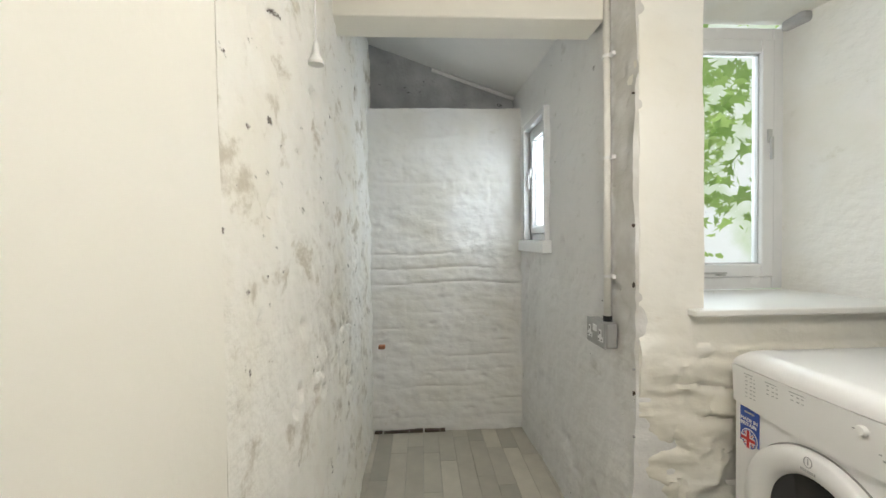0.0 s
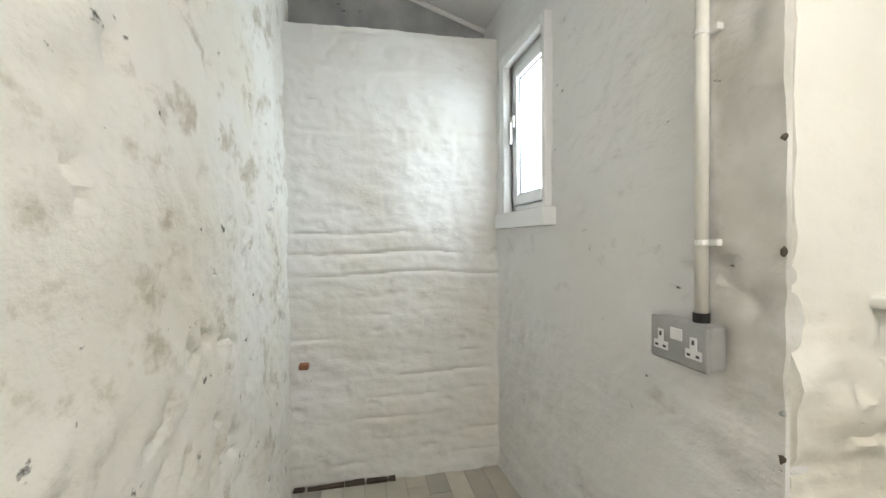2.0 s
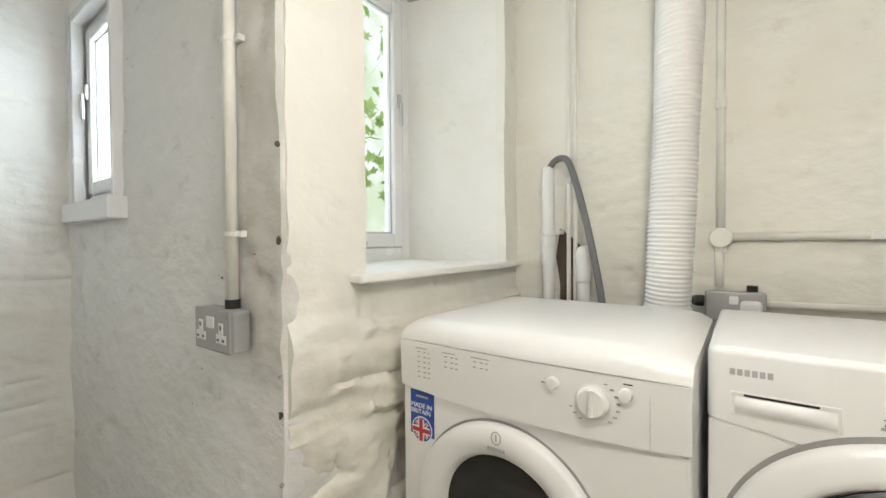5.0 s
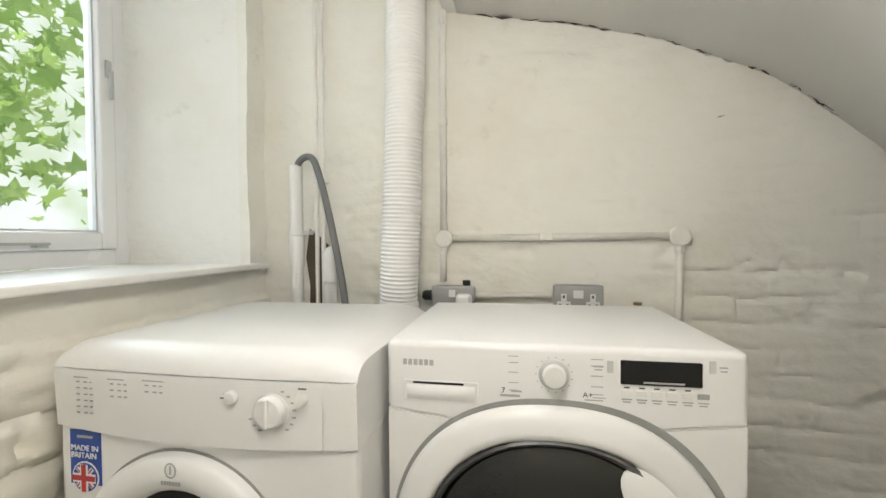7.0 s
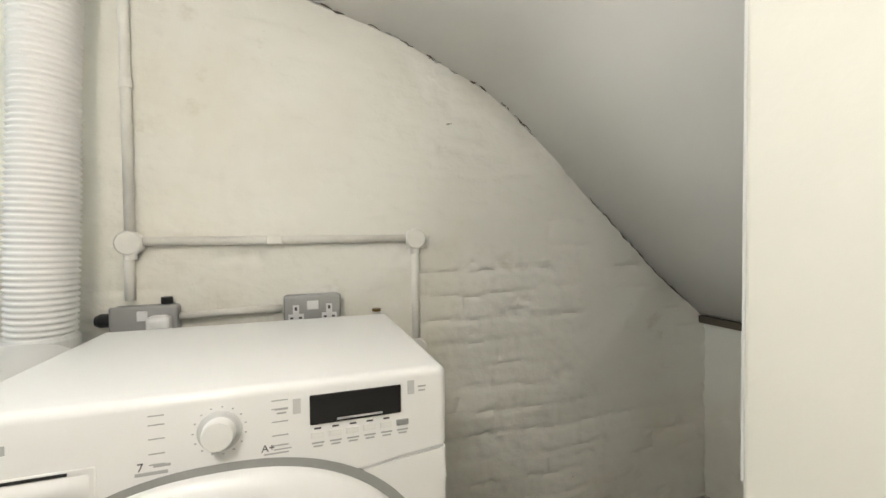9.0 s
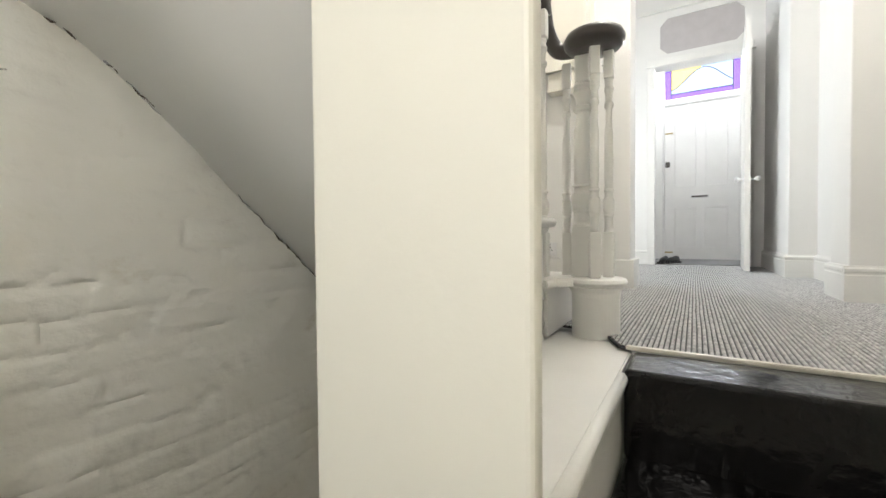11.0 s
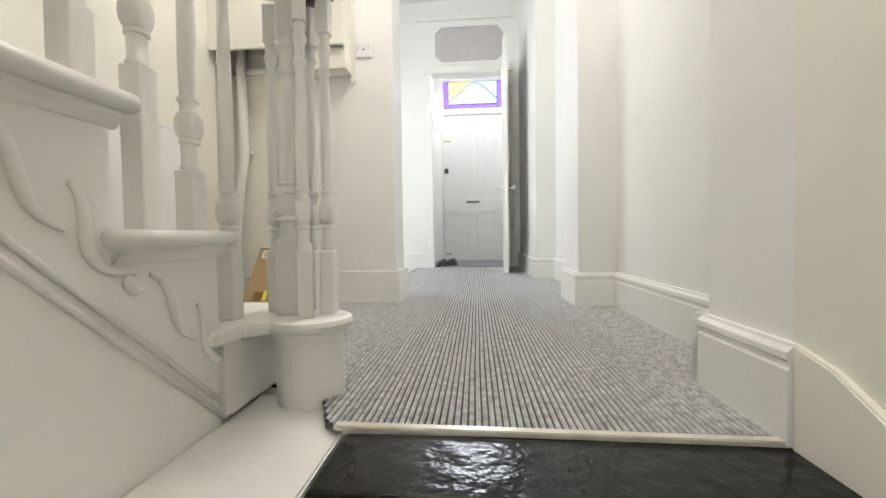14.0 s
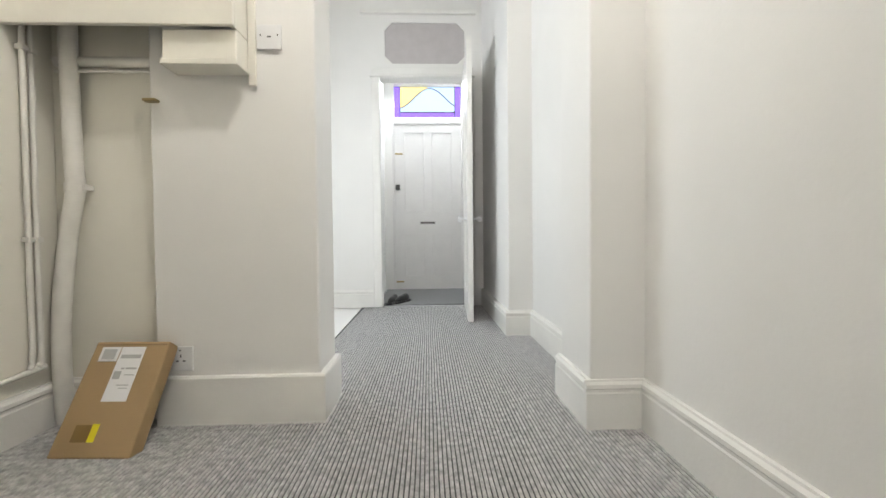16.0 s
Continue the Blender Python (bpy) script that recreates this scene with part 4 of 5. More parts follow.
c, inv = conduit("cream painted steel conduit with round junction boxes on brick",
                 [((2.275, 0.985, 2.30), (2.275, 0.985, 1.04)), ((2.275, 0.985, 1.045), (2.275, 0.262, 1.047)), ((2.275, 0.262, 1.045), (2.275, 0.262, 0.70)),
                  ((2.275, 0.988, 1.03), (2.275, 0.988, 0.90))], boxes=[((2.286, 0.985, 1.042), 0.030, 0.026), ((2.286, 0.262, 1.045), 0.030, 0.026), ((2.286, 0.262, 0.712), 0.033, 0.022)])
for y, z in ((0.985, 1.42), (0.985, 1.75), (0.985, 1.0), (0.262, 1.0)):
    b = lathe([(0.0145, 0), (0.0145, 0.022)], 14, inv @ Matrix.Translation((2.275, y, z)))
    part("coupling", b, COPPER, c)
b = box(2.262, 2.29, 0.635, 0.675, 1.034, 1.058, 0.003)
bmesh.ops.transform(b, matrix=inv, verts=b.verts)
part("saddle", b, COPPER, c)
conduit("short cream conduit between the two metal boxes", [((2.265, 0.885, 0.856), (2.265, 0.64, 0.861))], 0.0095)


def socket_box(m, label, switch_only=False, group="metal boxes"):
    """A metal-clad twin socket on its back box; local x runs along the wall, y out of it, z up."""
    t = thing("twin_socket", label, "socket", group, m)
    part("back_box", box(-0.073, 0.073, 0, 0.040, -0.043, 0.043, 0.008, 3), STEEL, t)
    plate = part("front_plate", box(-0.074, 0.074, 0.0405, 0.047, -0.044, 0.044, 0.005, 3), STEEL, t)

    def onto(name, b, mat):
        return part(name, b, mat, t)
    for s in (-1, 1):
        x = s * 0.043
        insert = box(x - 0.020, x + 0.020, 0.0465, 0.0485, -0.024, -0.006, 0.001)
        box(x - 0.008, x + 0.008, 0.0465, 0.0487, -0.008, 0.018, bm=insert)
        onto("outlet", insert, WHITEPRINT)
        slots = box(x - 0.003, x + 0.003, 0.0488, 0.0494, 0.004, 0.013)
        for q in (-1, 1):
            box(x + q * 0.011 - 0.004, x + q * 0.011 + 0.004, 0.0486, 0.0492, -0.019, -0.014, bm=slots)
        onto("pin_slots", slots, DARKPRINT)
    onto("rockers", box(-0.015, 0.015, 0.0465, 0.0505, 0.004, 0.028, 0.002), WHITEPRINT)
    return t


# the wall faces west: local y points to -x
east = lambda x, y, z: Matrix.Translation((x, y, z)) @ Matrix.Rotation(radians(90), 4, "Z")
socket_box(east(2.286, 0.560, 0.852), "grey metal twin socket behind the washing machine")
t = thing("fused_switch", "grey metal switch box with a white plug in it", "switch", "metal boxes", east(2.286, 0.95, 0.845))
part("back_box", box(-0.070, 0.070, 0, 0.040, -0.043, 0.043, 0.010, 3), STEEL, t)
part("front_plate", box(-0.071, 0.071, 0.0405, 0.047, -0.044, 0.044, 0.005), STEEL, t)
part("plug", box(-0.062, -0.012, 0.045, 0.085, -0.035, 0.022, 0.012, 3), WHITEPRINT, t, "white plug")
part("rocker", box(-0.008, 0.014, 0.046, 0.051, 0.008, 0.032, 0.002), WHITEPRINT, t)
part("gland", lathe([(0.017, 0), (0.017, 0.02), (0.012, 0.03)], 16, Matrix.Translation((0.076, 0.02, 0.01)) @ Euler((0, radians(90), 0)).to_matrix().to_4x4()), BLACKPLASTIC, t)
part("top_gland", lathe([(0.013, 0), (0.013, 0.018)], 14, Matrix.Translation((-0.04, 0.012, 0.042))), BLACKPLASTIC, t)
t = thing("pipe_stub", "capped white pipe stub on the wall", "pipe", m=pose(2.262, 0.383, 0.70))
part("pipe", lathe([(0.011, 0), (0.011, 0.135), (0.009, 0.14)], 14), COPPER, t)
part("rim", lathe([(0.0125, 0.136), (0.0125, 0.144)], 14), TAPE, t, "stained rim")

# recess socket, conduit, pull cord
socket_box(east(1.268, 1.826, 0.856), "grey metal twin socket on painted cement wall")
c, inv = conduit("cream plastic conduit dropping to the socket", [((1.254, 1.80, 2.06), (1.254, 1.80, 0.905))], 0.0125)
for z in (1.455, 1.05, 1.80):
    b = lathe([(0.0155, 0), (0.0155, 0.010)], 14, inv @ Matrix.Translation((1.254, 1.80, z)))
    part("saddle", b, PLASTIC, c)
    b = box(1.256, 1.272, 1.767, 1.792, z - 0.002, z + 0.012, 0.003)
    bmesh.ops.transform(b, matrix=inv, verts=b.verts)
    part("saddle_foot", b, PLASTIC, c)
b = lathe([(0.015, 0), (0.015, 0.022)], 14, inv @ Matrix.Translation((1.254, 1.80, 0.896)))
part("gland", b, BLACKPLASTIC, c)
t = thing("pull_cord", "white light pull cord with bell-shaped end", "pull cord", m=pose(0.398, 1.30, 1.566))
part("cord", lathe([(0.0018, 0.03), (0.0018, 0.76)], 8), PLASTIC, t)
part("pull", lathe([(0.0165, -0.006), (0.0165, 0.0), (0.0095, 0.012), (0.006, 0.03), (0.004, 0.042)], 20), PLASTIC, t)
structure("gable_batten", rod((0.70, 3.108, 2.285), (1.235, 3.108, 2.10), 0.012), PLASTER, "white fillet between gable and ceiling", "trim")
rng = random.Random(3)
for i in range(9):
    x0 = 0.31 + 0.05 * i + rng.uniform(0, 0.02)
    structure("floor_gap", box(x0, x0 + rng.uniform(0.03, 0.06), 2.925, 2.95, 0.001, rng.uniform(0.008, 0.02), 0.002), BARK_AND_DARK, "dark gap where wall meets the laminate", "gap")
structure("brick_hole", box(0.347, 0.387, 2.915, 2.95, 0.525, 0.548, 0.004), BRICKRED, "bare red brick showing in a chipped hole", "damage")


# ---- windows ----
def casement(name, w, h, m, label, handle_side=1, sash=0.055, outer=0.05):
    """A plastic casement, local x across, y outwards, z up from its sill; opening faces +y outside."""
    t = thing(name, label, "window", m=m, kind="structure")
    for nm, a in (("frame_post", (-w / 2, -w / 2 + outer, 0, h)), ("frame_post", (w / 2 - outer, w / 2, 0, h)),
                  ("frame_rail", (-w / 2 + outer, w / 2 - outer, 0, outer)), ("frame_rail", (-w / 2 + outer, w / 2 - outer, h - outer, h))):
        part(nm, box(a[0], a[1], 0, 0.065, a[2], a[3], 0.005), UPVC, t)
    i, s = outer + 0.001, outer + sash
    for nm, a in (("sash_stile", (-w / 2 + i, -w / 2 + s, i, h - i)), ("sash_stile", (w / 2 - s, w / 2 - i, i, h - i)),
                  ("sash_rail", (-w / 2 + s, w / 2 - s, i, s)), ("sash_rail", (-w / 2 + s, w / 2 - s, h - s, h - i))):
        part(nm, box(a[0], a[1], -0.012, 0.045, a[2], a[3], 0.006), UPVC, t)
    bead = bmesh.new()
    for a in ((-w / 2 + s, -w / 2 + s + 0.006, s, h - s), (w / 2 - s - 0.006, w / 2 - s, s, h - s), (-w / 2 + s, w / 2 - s, s, s + 0.006), (-w / 2 + s, w / 2 - s, h - s - 0.006, h - s)):
        box(a[0], a[1], 0.005, 0.018, a[2], a[3], bm=bead)
    part("gasket", bead, LIGHTGREY, t, "grey glazing gasket")
    p = part("pane", box(-w / 2 + s, w / 2 - s, 0.020, 0.026, s, h - s), PANE, t)
    p.visible_shadow = False
    hx = handle_side * (w / 2 - outer - sash / 2)
    handle = part("handle", box(hx - 0.009, hx + 0.009, -0.022, -0.012, h * 0.56, h * 0.56 + 0.055, 0.003), CHROME, t, "dull chrome handle")
    part("lever", box(hx - 0.006, hx + 0.006, -0.034, -0.022, h * 0.56 - 0.07, h * 0.56 + 0.022, 0.004), CHROME, handle)
    return t, s


big, s = casement("window_1", 0.65, 1.075, pose(1.80, 2.055, 0.966), "white plastic casement window above the sill")
part("stay", box(-0.21, 0.06, -0.03, -0.02, 0.066, 0.074, 0.003), CHROME, big, "dull chrome casement stay")
part("stay_pin", box(0.02, 0.05, -0.036, -0.012, 0.058, 0.066, 0.002), CHROME, big)
small, s2 = casement("window_2", 0.40, 0.655, Matrix.Translation((1.276, 2.657, 1.175)) @ Matrix.Rotation(radians(-90), 4, "Z"), "small white casement window in the recess", -1, 0.045, 0.035)
for name, y0, y1, z0, z1 in (("trim", 2.835, 2.870, 1.178, 1.846), ("trim", 2.432, 2.458, 1.178, 1.846), ("trim", 2.458, 2.835, 1.812, 1.846)):
    structure("window_trim", box(1.228, 1.262, y0, y1, z0, z1, 0.004), UPVC, "white trim round the small window", "trim")
structure("window_sill_small", box(1.205, 1.335, 2.40, 2.895, 1.112, 1.178, 0.005), UPVC, "white board under the small window", "sill")
structure("window_sill", box(1.438, 2.242, 1.605, 2.058, 0.944, 0.964, 0.005), GLOSS, "white painted sill board on rough stone", "sill")
structure("window_reveal", prism([(2.2, 1.66), (2.118, 2.054), (2.126, 2.14), (2.21, 2.14)], 0.964, 2.06, "z"), BACKWALL, "splayed painted reveal beside the window", "wall")
structure("window_lintel_chip", box(2.10, 2.18, 1.95, 2.05, 2.02, 2.062, 0.012), CEMENT, "broken grey mortar at the lintel", "damage")


# ---- main staircase ----
GOING, UP = 0.236, 0.195
NOSE = [(-1.141 + GOING * k, 0.905 + UP * k) for k in range(11)]     # nosing line: y, z

structure("ledge", prism([(1.192, 0.016), (1.452, 0.016), (1.452, -1.035), (1.192, -1.035)], 0.0, 0.712, "z", 0.004), GLOSS, "white painted ledge beside the steps", "ledge")
b = bmesh.new()
for dz, r in ((-0.016, 0.016), (-0.040, 0.009)):
    rod((1.190, -0.655, 0.712 + dz), (1.190, -0.002, 0.712 + dz), r, 12, b)
structure("ledge_moulding", b, GLOSS, "rounded white moulding along the ledge edge", "moulding", True)
out = [(-0.965, 0.70), (-0.965, NOSE[1][1] - 0.03)]
for k in range(1, 6):
    y = NOSE[k][0] + 0.025
    out += [(y, NOSE[k][1] - 0.03), (NOSE[k + 1][0] + 0.025, NOSE[k][1] - 0.03)]
out = [(-0.88, 0.70)] + out[2:] + [(0.0, out[-1][1]), (0.0, 0.70)]
out = [p for i, p in enumerate(out) if i == 0 or p != out[i - 1]]
out = [(y, z) for y, z in out if y <= 0.0]
stair = thing("staircase", "white painted wooden staircase with scrolled brackets", "staircase", m=pose(1.9, 0, HALL), kind="structure")
S = Matrix.Translation((-1.9, 0, -HALL))


def add_stair(name, bm, mat=None, label="", smooth=False):
    bmesh.ops.transform(bm, matrix=S, verts=bm.verts)
    return part(name, bm, mat or GLOSS, stair, label, smooth)


add_stair("string_panel", prism(out, 1.452, 1.478, "x"))
for k in range(1, 10):
    y, z = NOSE[k]
    slab = [(y + 0.012, z - 0.028), (y + 0.003, z - 0.024), (y, z - 0.014), (y + 0.003, z - 0.004), (y + 0.012, z), (y + GOING + 0.03, z), (y + GOING + 0.03, z - 0.028)]
    add_stair("tread", prism(slab, 1.425, 2.34, "x"))
    add_stair("return_nosing", sweep([(1.428, y + 0.010, z - 0.014), (1.428, y + GOING + 0.055, z - 0.014)], 0.0145, 12), smooth=True)
    cove = prism([(1.436, z - 0.028), (1.436, z - 0.034), (1.442, z - 0.042), (1.447, z - 0.050), (1.453, z - 0.052), (1.453, z - 0.028)], y + 0.018, y + GOING + 0.03, "y")
    add_stair("cove_moulding", cove)
    add_stair("riser", box(1.4785, 2.334, y + 0.026, y + 0.044, z - UP, z - 0.028))
# scrolled bracket edge: a long ogee, its hook and the lower ogee of each step
OGEE = [(0.325, 0.059), (0.313, 0.046), (0.306, 0.019), (0.303, -0.02), (0.293, -0.041), (0.271, -0.058), (0.227, -0.066)]
HOOK = [(0.241, -0.066), (0.239, -0.079), (0.231, -0.091), (0.212, -0.093)]
TAIL = [(0.198, -0.07), (0.175, -0.08), (0.159, -0.102), (0.148, -0.139), (0.131, -0.175), (0.098, -0.197)]
for k in range(0, 5):
    y, z = NOSE[k]
    for line in ((OGEE, HOOK, TAIL) if k else (OGEE,)):
        pts = [(1.4500, y + dy, z + dz) for dy, dz in line]
        if pts[0][1] > -0.02:
            continue
        curve = spline(pts, 6)
        add_stair("scroll", sweep(curve, [0.0035 + 0.0060 * math.sin(math.pi * i / (len(curve) - 1)) for i in range(len(curve))], 8), smooth=True)
for off in (0.0, 0.022):
    add_stair("string_bead", sweep([(1.450, -0.893 - off * 0.3, 0.716 + off), (1.450, -0.02 - off * 0.3, 0.716 + 0.873 * 0.889 + off)], 0.0055, 8), smooth=True)
# curtail step with its drum end
CX, CY = 1.320, -1.02
add_stair("drum", lathe([(0.076, 0.710), (0.075, 0.845), (0.077, 0.858), (0.083, 0.868), (0.087, 0.876), (0.084, 0.881)], 40, Matrix.Translation((CX, CY, 0))), smooth=False)
add_stair("curtail_tread", lathe([(0.085, 0.880), (0.094, 0.883), (0.098, 0.892), (0.094, 0.902), (0.086, 0.9055), (0.0, 0.9058)], 40, Matrix.Translation((CX, CY, 0))))
slab = prism([(1.36, -1.10), (1.46, -1.215), (2.34, -1.225), (2.34, -0.85), (1.425, -0.83), (1.412, -0.90), (1.37, -0.94)], 0.879, 0.905, "z", 0.006)
add_stair("bottom_tread", slab)
add_stair("bottom_riser", prism([(1.437, -0.872), (1.4515, -0.872), (1.4515, -1.19), (2.34, -1.19), (2.34, -1.205), (1.437, -1.20)], HALL, 0.880, "z"))


def turned_post(h, r, square, base=0.14):
    """Square foot, knop, long vase, collar and square head."""
    foot = box(-square, square, -square, square, 0, base, 0.002, 1)
    b = bmesh.new()
    z = base
    p = [(r * 0.86, z), (r * 0.95, z + 0.003), (r * 0.95, z + 0.007), (r * 0.80, z + 0.012), (r * 0.82, z + 0.05), (r * 1.0, z + 0.052), (r * 1.0, z + 0.057), (r * 0.88, z + 0.060), (r * 1.12, z + 0.067), (r * 1.30, z + 0.076), (r * 1.36, z + 0.089), (r * 1.30, z + 0.101), (r * 1.08, z + 0.110), (r * 0.84, z + 0.113), (r * 0.80, z + 0.118), (r * 0.82, z + 0.132), (r * 1.02, z + 0.135), (r * 1.02, z + 0.141), (r * 0.74, z + 0.144), (r * 0.82, z + 0.17), (r * 0.88, z + 0.23), (r * 0.82, z + 0.33),
         (r * 0.66, h - 0.25), (r * 0.60, h - 0.19), (r * 0.9, h - 0.182), (r * 0.9, h - 0.172), (r * 0.62, h - 0.166), (r * 0.68, h - 0.14), (r * 1.0, h - 0.125), (r * 0.7, h - 0.11), (r * 0.88, h - 0.10), (r * 0.7, h - 0.09)]
    lathe(p, 24, None, b)
    b.verts.ensure_lookup_table()
    for v in b.verts:
        # the ball is turned from the square stock, which leaves a flat disc on each side
        v.co.x, v.co.y = max(-square, min(square, v.co.x)), max(-square, min(square, v.co.y))
    q = square * (0.92 if square < 0.03 else 0.72)
    head = box(-q, q, -q, q, h - 0.09, h, 0.002, 1)
    return (("foot", foot), ("turned_shaft", b), ("head", head))


def post_parts(t, pieces):
    for name, bm in pieces:
        ob = part(name, bm, GLOSS, t)
        if name == "turned_shaft":
            ob.data.polygons.foreach_set("use_smooth", [True] * len(ob.data.polygons))
            ob.data.set_sharp_from_angle(angle=radians(35))


def rail_z(y):
    return 1.70 + 0.23 + (y + 0.95) * UP / GOING


def baluster(x, y, z, h, r=0.0192, sq=0.0198, base=0.15, turn=0):
    t = thing("baluster", "white painted turned wooden baluster of the staircase", "baluster", "balusters of the staircase", pose(x, y, z, 0, 0, turn))
    post_parts(t, turned_post(h, r, sq, base))
    return t


for k in range(1, 8):
    for dy in (0.035, 0.155):
        y = NOSE[k][0] + dy
        baluster(1.495, y, NOSE[k][1], rail_z(y) - NOSE[k][1] - 0.018, base=0.12 + (dy if dy > 0.1 else 0))
for x, y, turn in ((1.318, -0.990, 20), (1.284, -1.050, 0), (1.342, -1.105, -20), (1.430, -1.080, 10)):
    baluster(x, y, 0.9055, 0.745, 0.0160, 0.0165, 0.15, turn)
baluster(1.487, -0.978, 0.905, 0.90, base=0.15)
t = thing("newel_post", "white painted turned newel under the volute", "newel post", m=pose(1.366, -1.045, 0.9055))
post_parts(t, turned_post(0.745, 0.036, 0.032, 0.17))
CX, CY = 1.312, -1.015
t = thing("handrail", "black painted handrail ending in a round volute", "handrail", m=pose(CX, CY, 1.65))
R = Matrix.Translation((-CX, -CY, -1.65))
line = spline([(CX + 0.06, CY - 0.035, 1.688), (CX + 0.10, CY - 0.055, 1.69), (CX + 0.15, CY - 0.055, 1.705), (1.490, CY - 0.035, 1.77), (1.495, CY + 0.005, 1.86), (1.495, -0.93, rail_z(-0.93) + 0.012), (1.495, 0.0, rail_z(0.0) + 0.012), (1.495, 0.75, rail_z(0.75) + 0.012)], 10)
b = sweep(line, 0.030, 18, squash=0.9)
bmesh.ops.transform(b, matrix=R, verts=b.verts)
part("rail", b, RAIL, t, smooth=True)
b = lathe([(0.05, 1.648), (0.082, 1.652), (0.094, 1.666), (0.096, 1.682), (0.088, 1.698), (0.068, 1.708), (0.030, 1.713), (0.0, 1.714)], 36, R @ Matrix.Translation((CX + 0.012, CY, 0)))
part("volute", b, RAIL, t, smooth=True)

# ---- hall floor: ribbed carpet, edge strip ----
structure("carpet_base", prism([(0.23, -0.833), (1.225, -0.852), (1.27, -0.955), (1.30, -1.03), (1.44, -1.06), (1.44, -1.2), (2.34, -1.2), (2.34, -2.39), (1.36, -2.39), (1.60, -2.57), (1.62, -4.83), (0.26, -4.83)], HALL - 0.006, HALL + 0.002, "z"), CARPETBASE, "dark base of the ribbed carpet", "carpet")
ribs = bmesh.new()
PITCH = 0.0134


def rib(x, y0, y1):
    w, h = 0.0096, 0.0045
    n = max(1, int((y1 - y0) / 0.35))
    prof = [(-w / 2, 0), (-w / 2 * 0.75, h * 0.75), (0, h), (w / 2 * 0.75, h * 0.75), (w / 2, 0)]
    loops = []
    for i in range(n + 1):
        y = y0 + (y1 - y0) * i / n
        dx = 0.0010 * math.sin(y * 9 + x * 40)
        loops.append([ribs.verts.new((x + dx + a, y, HALL + 0.002 + c)) for a, c in prof])
    for p, q in zip(loops, loops[1:]):
        for k in range(4):
            ribs.faces.new((p[k], p[k + 1], q[k + 1], q[k]))


x = 0.236
while x < 2.33:
    if x < 1.225:
        y1 = -0.836 - 0.018 * (x - 0.23)
        rib(x, -4.83, y1)
    elif x < 1.37:
        rib(x, -4.83, -0.86 - 2.2 * min(x - 1.225, 0.08))
    elif x < 1.6:
        rib(x, -4.83, -2.565)
        rib(x, -2.32, -1.05 if x < 1.44 else -1.205)
    else:
        rib(x, -2.385, -1.205)
    x += PITCH
bmesh.ops.recalc_face_normals(ribs, faces=ribs.faces[:])
tagged(mesh_object("carpet_ribs", ribs, RIB), "grey ribbed carpet with dark furrows in the hall", "carpet", kind="stuff")
structure("edge_strip", prism([(0.40, -0.836), (1.205, -0.858), (1.205, -0.838), (0.40, -0.816)], HALL - 0.004, HALL + 0.007, "z", 0.002), STRIP, "pale metal strip at the carpet edge", "trim")


# ---- skirting ----
def skirting(x0, y0, x1, y1, out, h=0.172, t=0.022, plain=False):
    """A moulded skirting board along a wall; out is the side it stands on."""
    a, c, o = Vector((x0, y0, 0)), Vector((x1, y1, 0)), Vector((*out, 0)).normalized()
    prof = [(0, 0), (t, 0), (t, h - 0.045), (t - 0.004, h - 0.040), (t - 0.004, h - 0.032), (t + 0.002, h - 0.026), (t + 0.001, h - 0.014), (t - 0.008, h - 0.006), (t - 0.010, h), (0, h)]
    if plain:
        prof = [(0, 0), (t, 0), (t, h - 0.006), (t - 0.005, h), (0, h)]
    b = bmesh.new()
    loops = [[b.verts.new(p + o * d + Vector((0, 0, HALL + z))) for d, z in prof] for p in (a, c)]
    for k in range(len(prof)):
        b.faces.new((loops[0][k], loops[0][(k + 1) % len(prof)], loops[1][(k + 1) % len(prof)], loops[1][k]))
    b.faces.new(loops[0])
    b.faces.new(loops[1][::-1])
    bmesh.ops.recalc_face_normals(b, faces=b.faces[:])
    return structure("baseboard", b, GLOSS, "tall moulded white skirting board", "baseboard")


skirting(0.398, -1.118, 0.398, -0.815, (1, 0))
skirting(0.235, -1.096, 0.42, -1.096, (0, -1))
skirting(0.235, -2.205, 0.235, -1.097, (1, 0))
skirting(0.235, -2.206, 0.447, -2.206, (0, 1))
skirting(0.425, -2.53, 0.425, -2.205, (1, 0))
skirting(0.275, -3.575, 0.275, -2.51, (1, 0))
skirting(0.275, -3.574, 0.462, -3.574, (0, 1))
skirting(0.44, -4.83, 0.44, -3.574, (1, 0))
skirting(1.350, -2.319, 1.94, -2.319, (0, 1), 0.178, plain=True)
skirting(1.372, -2.57, 1.372, -2.32, (-1, 0), 0.178, plain=True)
skirting(1.94, -2.384, 2.335, -2.384, (0, 1), 0.16)
skirting(2.334, -2.384, 2.334, -1.21, (-1, 0), 0.16)
skirting(1.50, -4.829, 2.60, -4.829, (0, 1))
# raked skirting beside the lower steps
structure("raked_skirting", prism([(-0.815, HALL - 0.02), (-0.815, 0.897), (-0.74, 0.878), (-0.61, 0.81), (0.05, 0.215), (0.05, 0.0), (-0.10, 0.0), (-0.66, 0.50)], 0.33, 0.412, "x", 0.003), CREAM, "cream sloping skirting beside the steps", "baseboard")

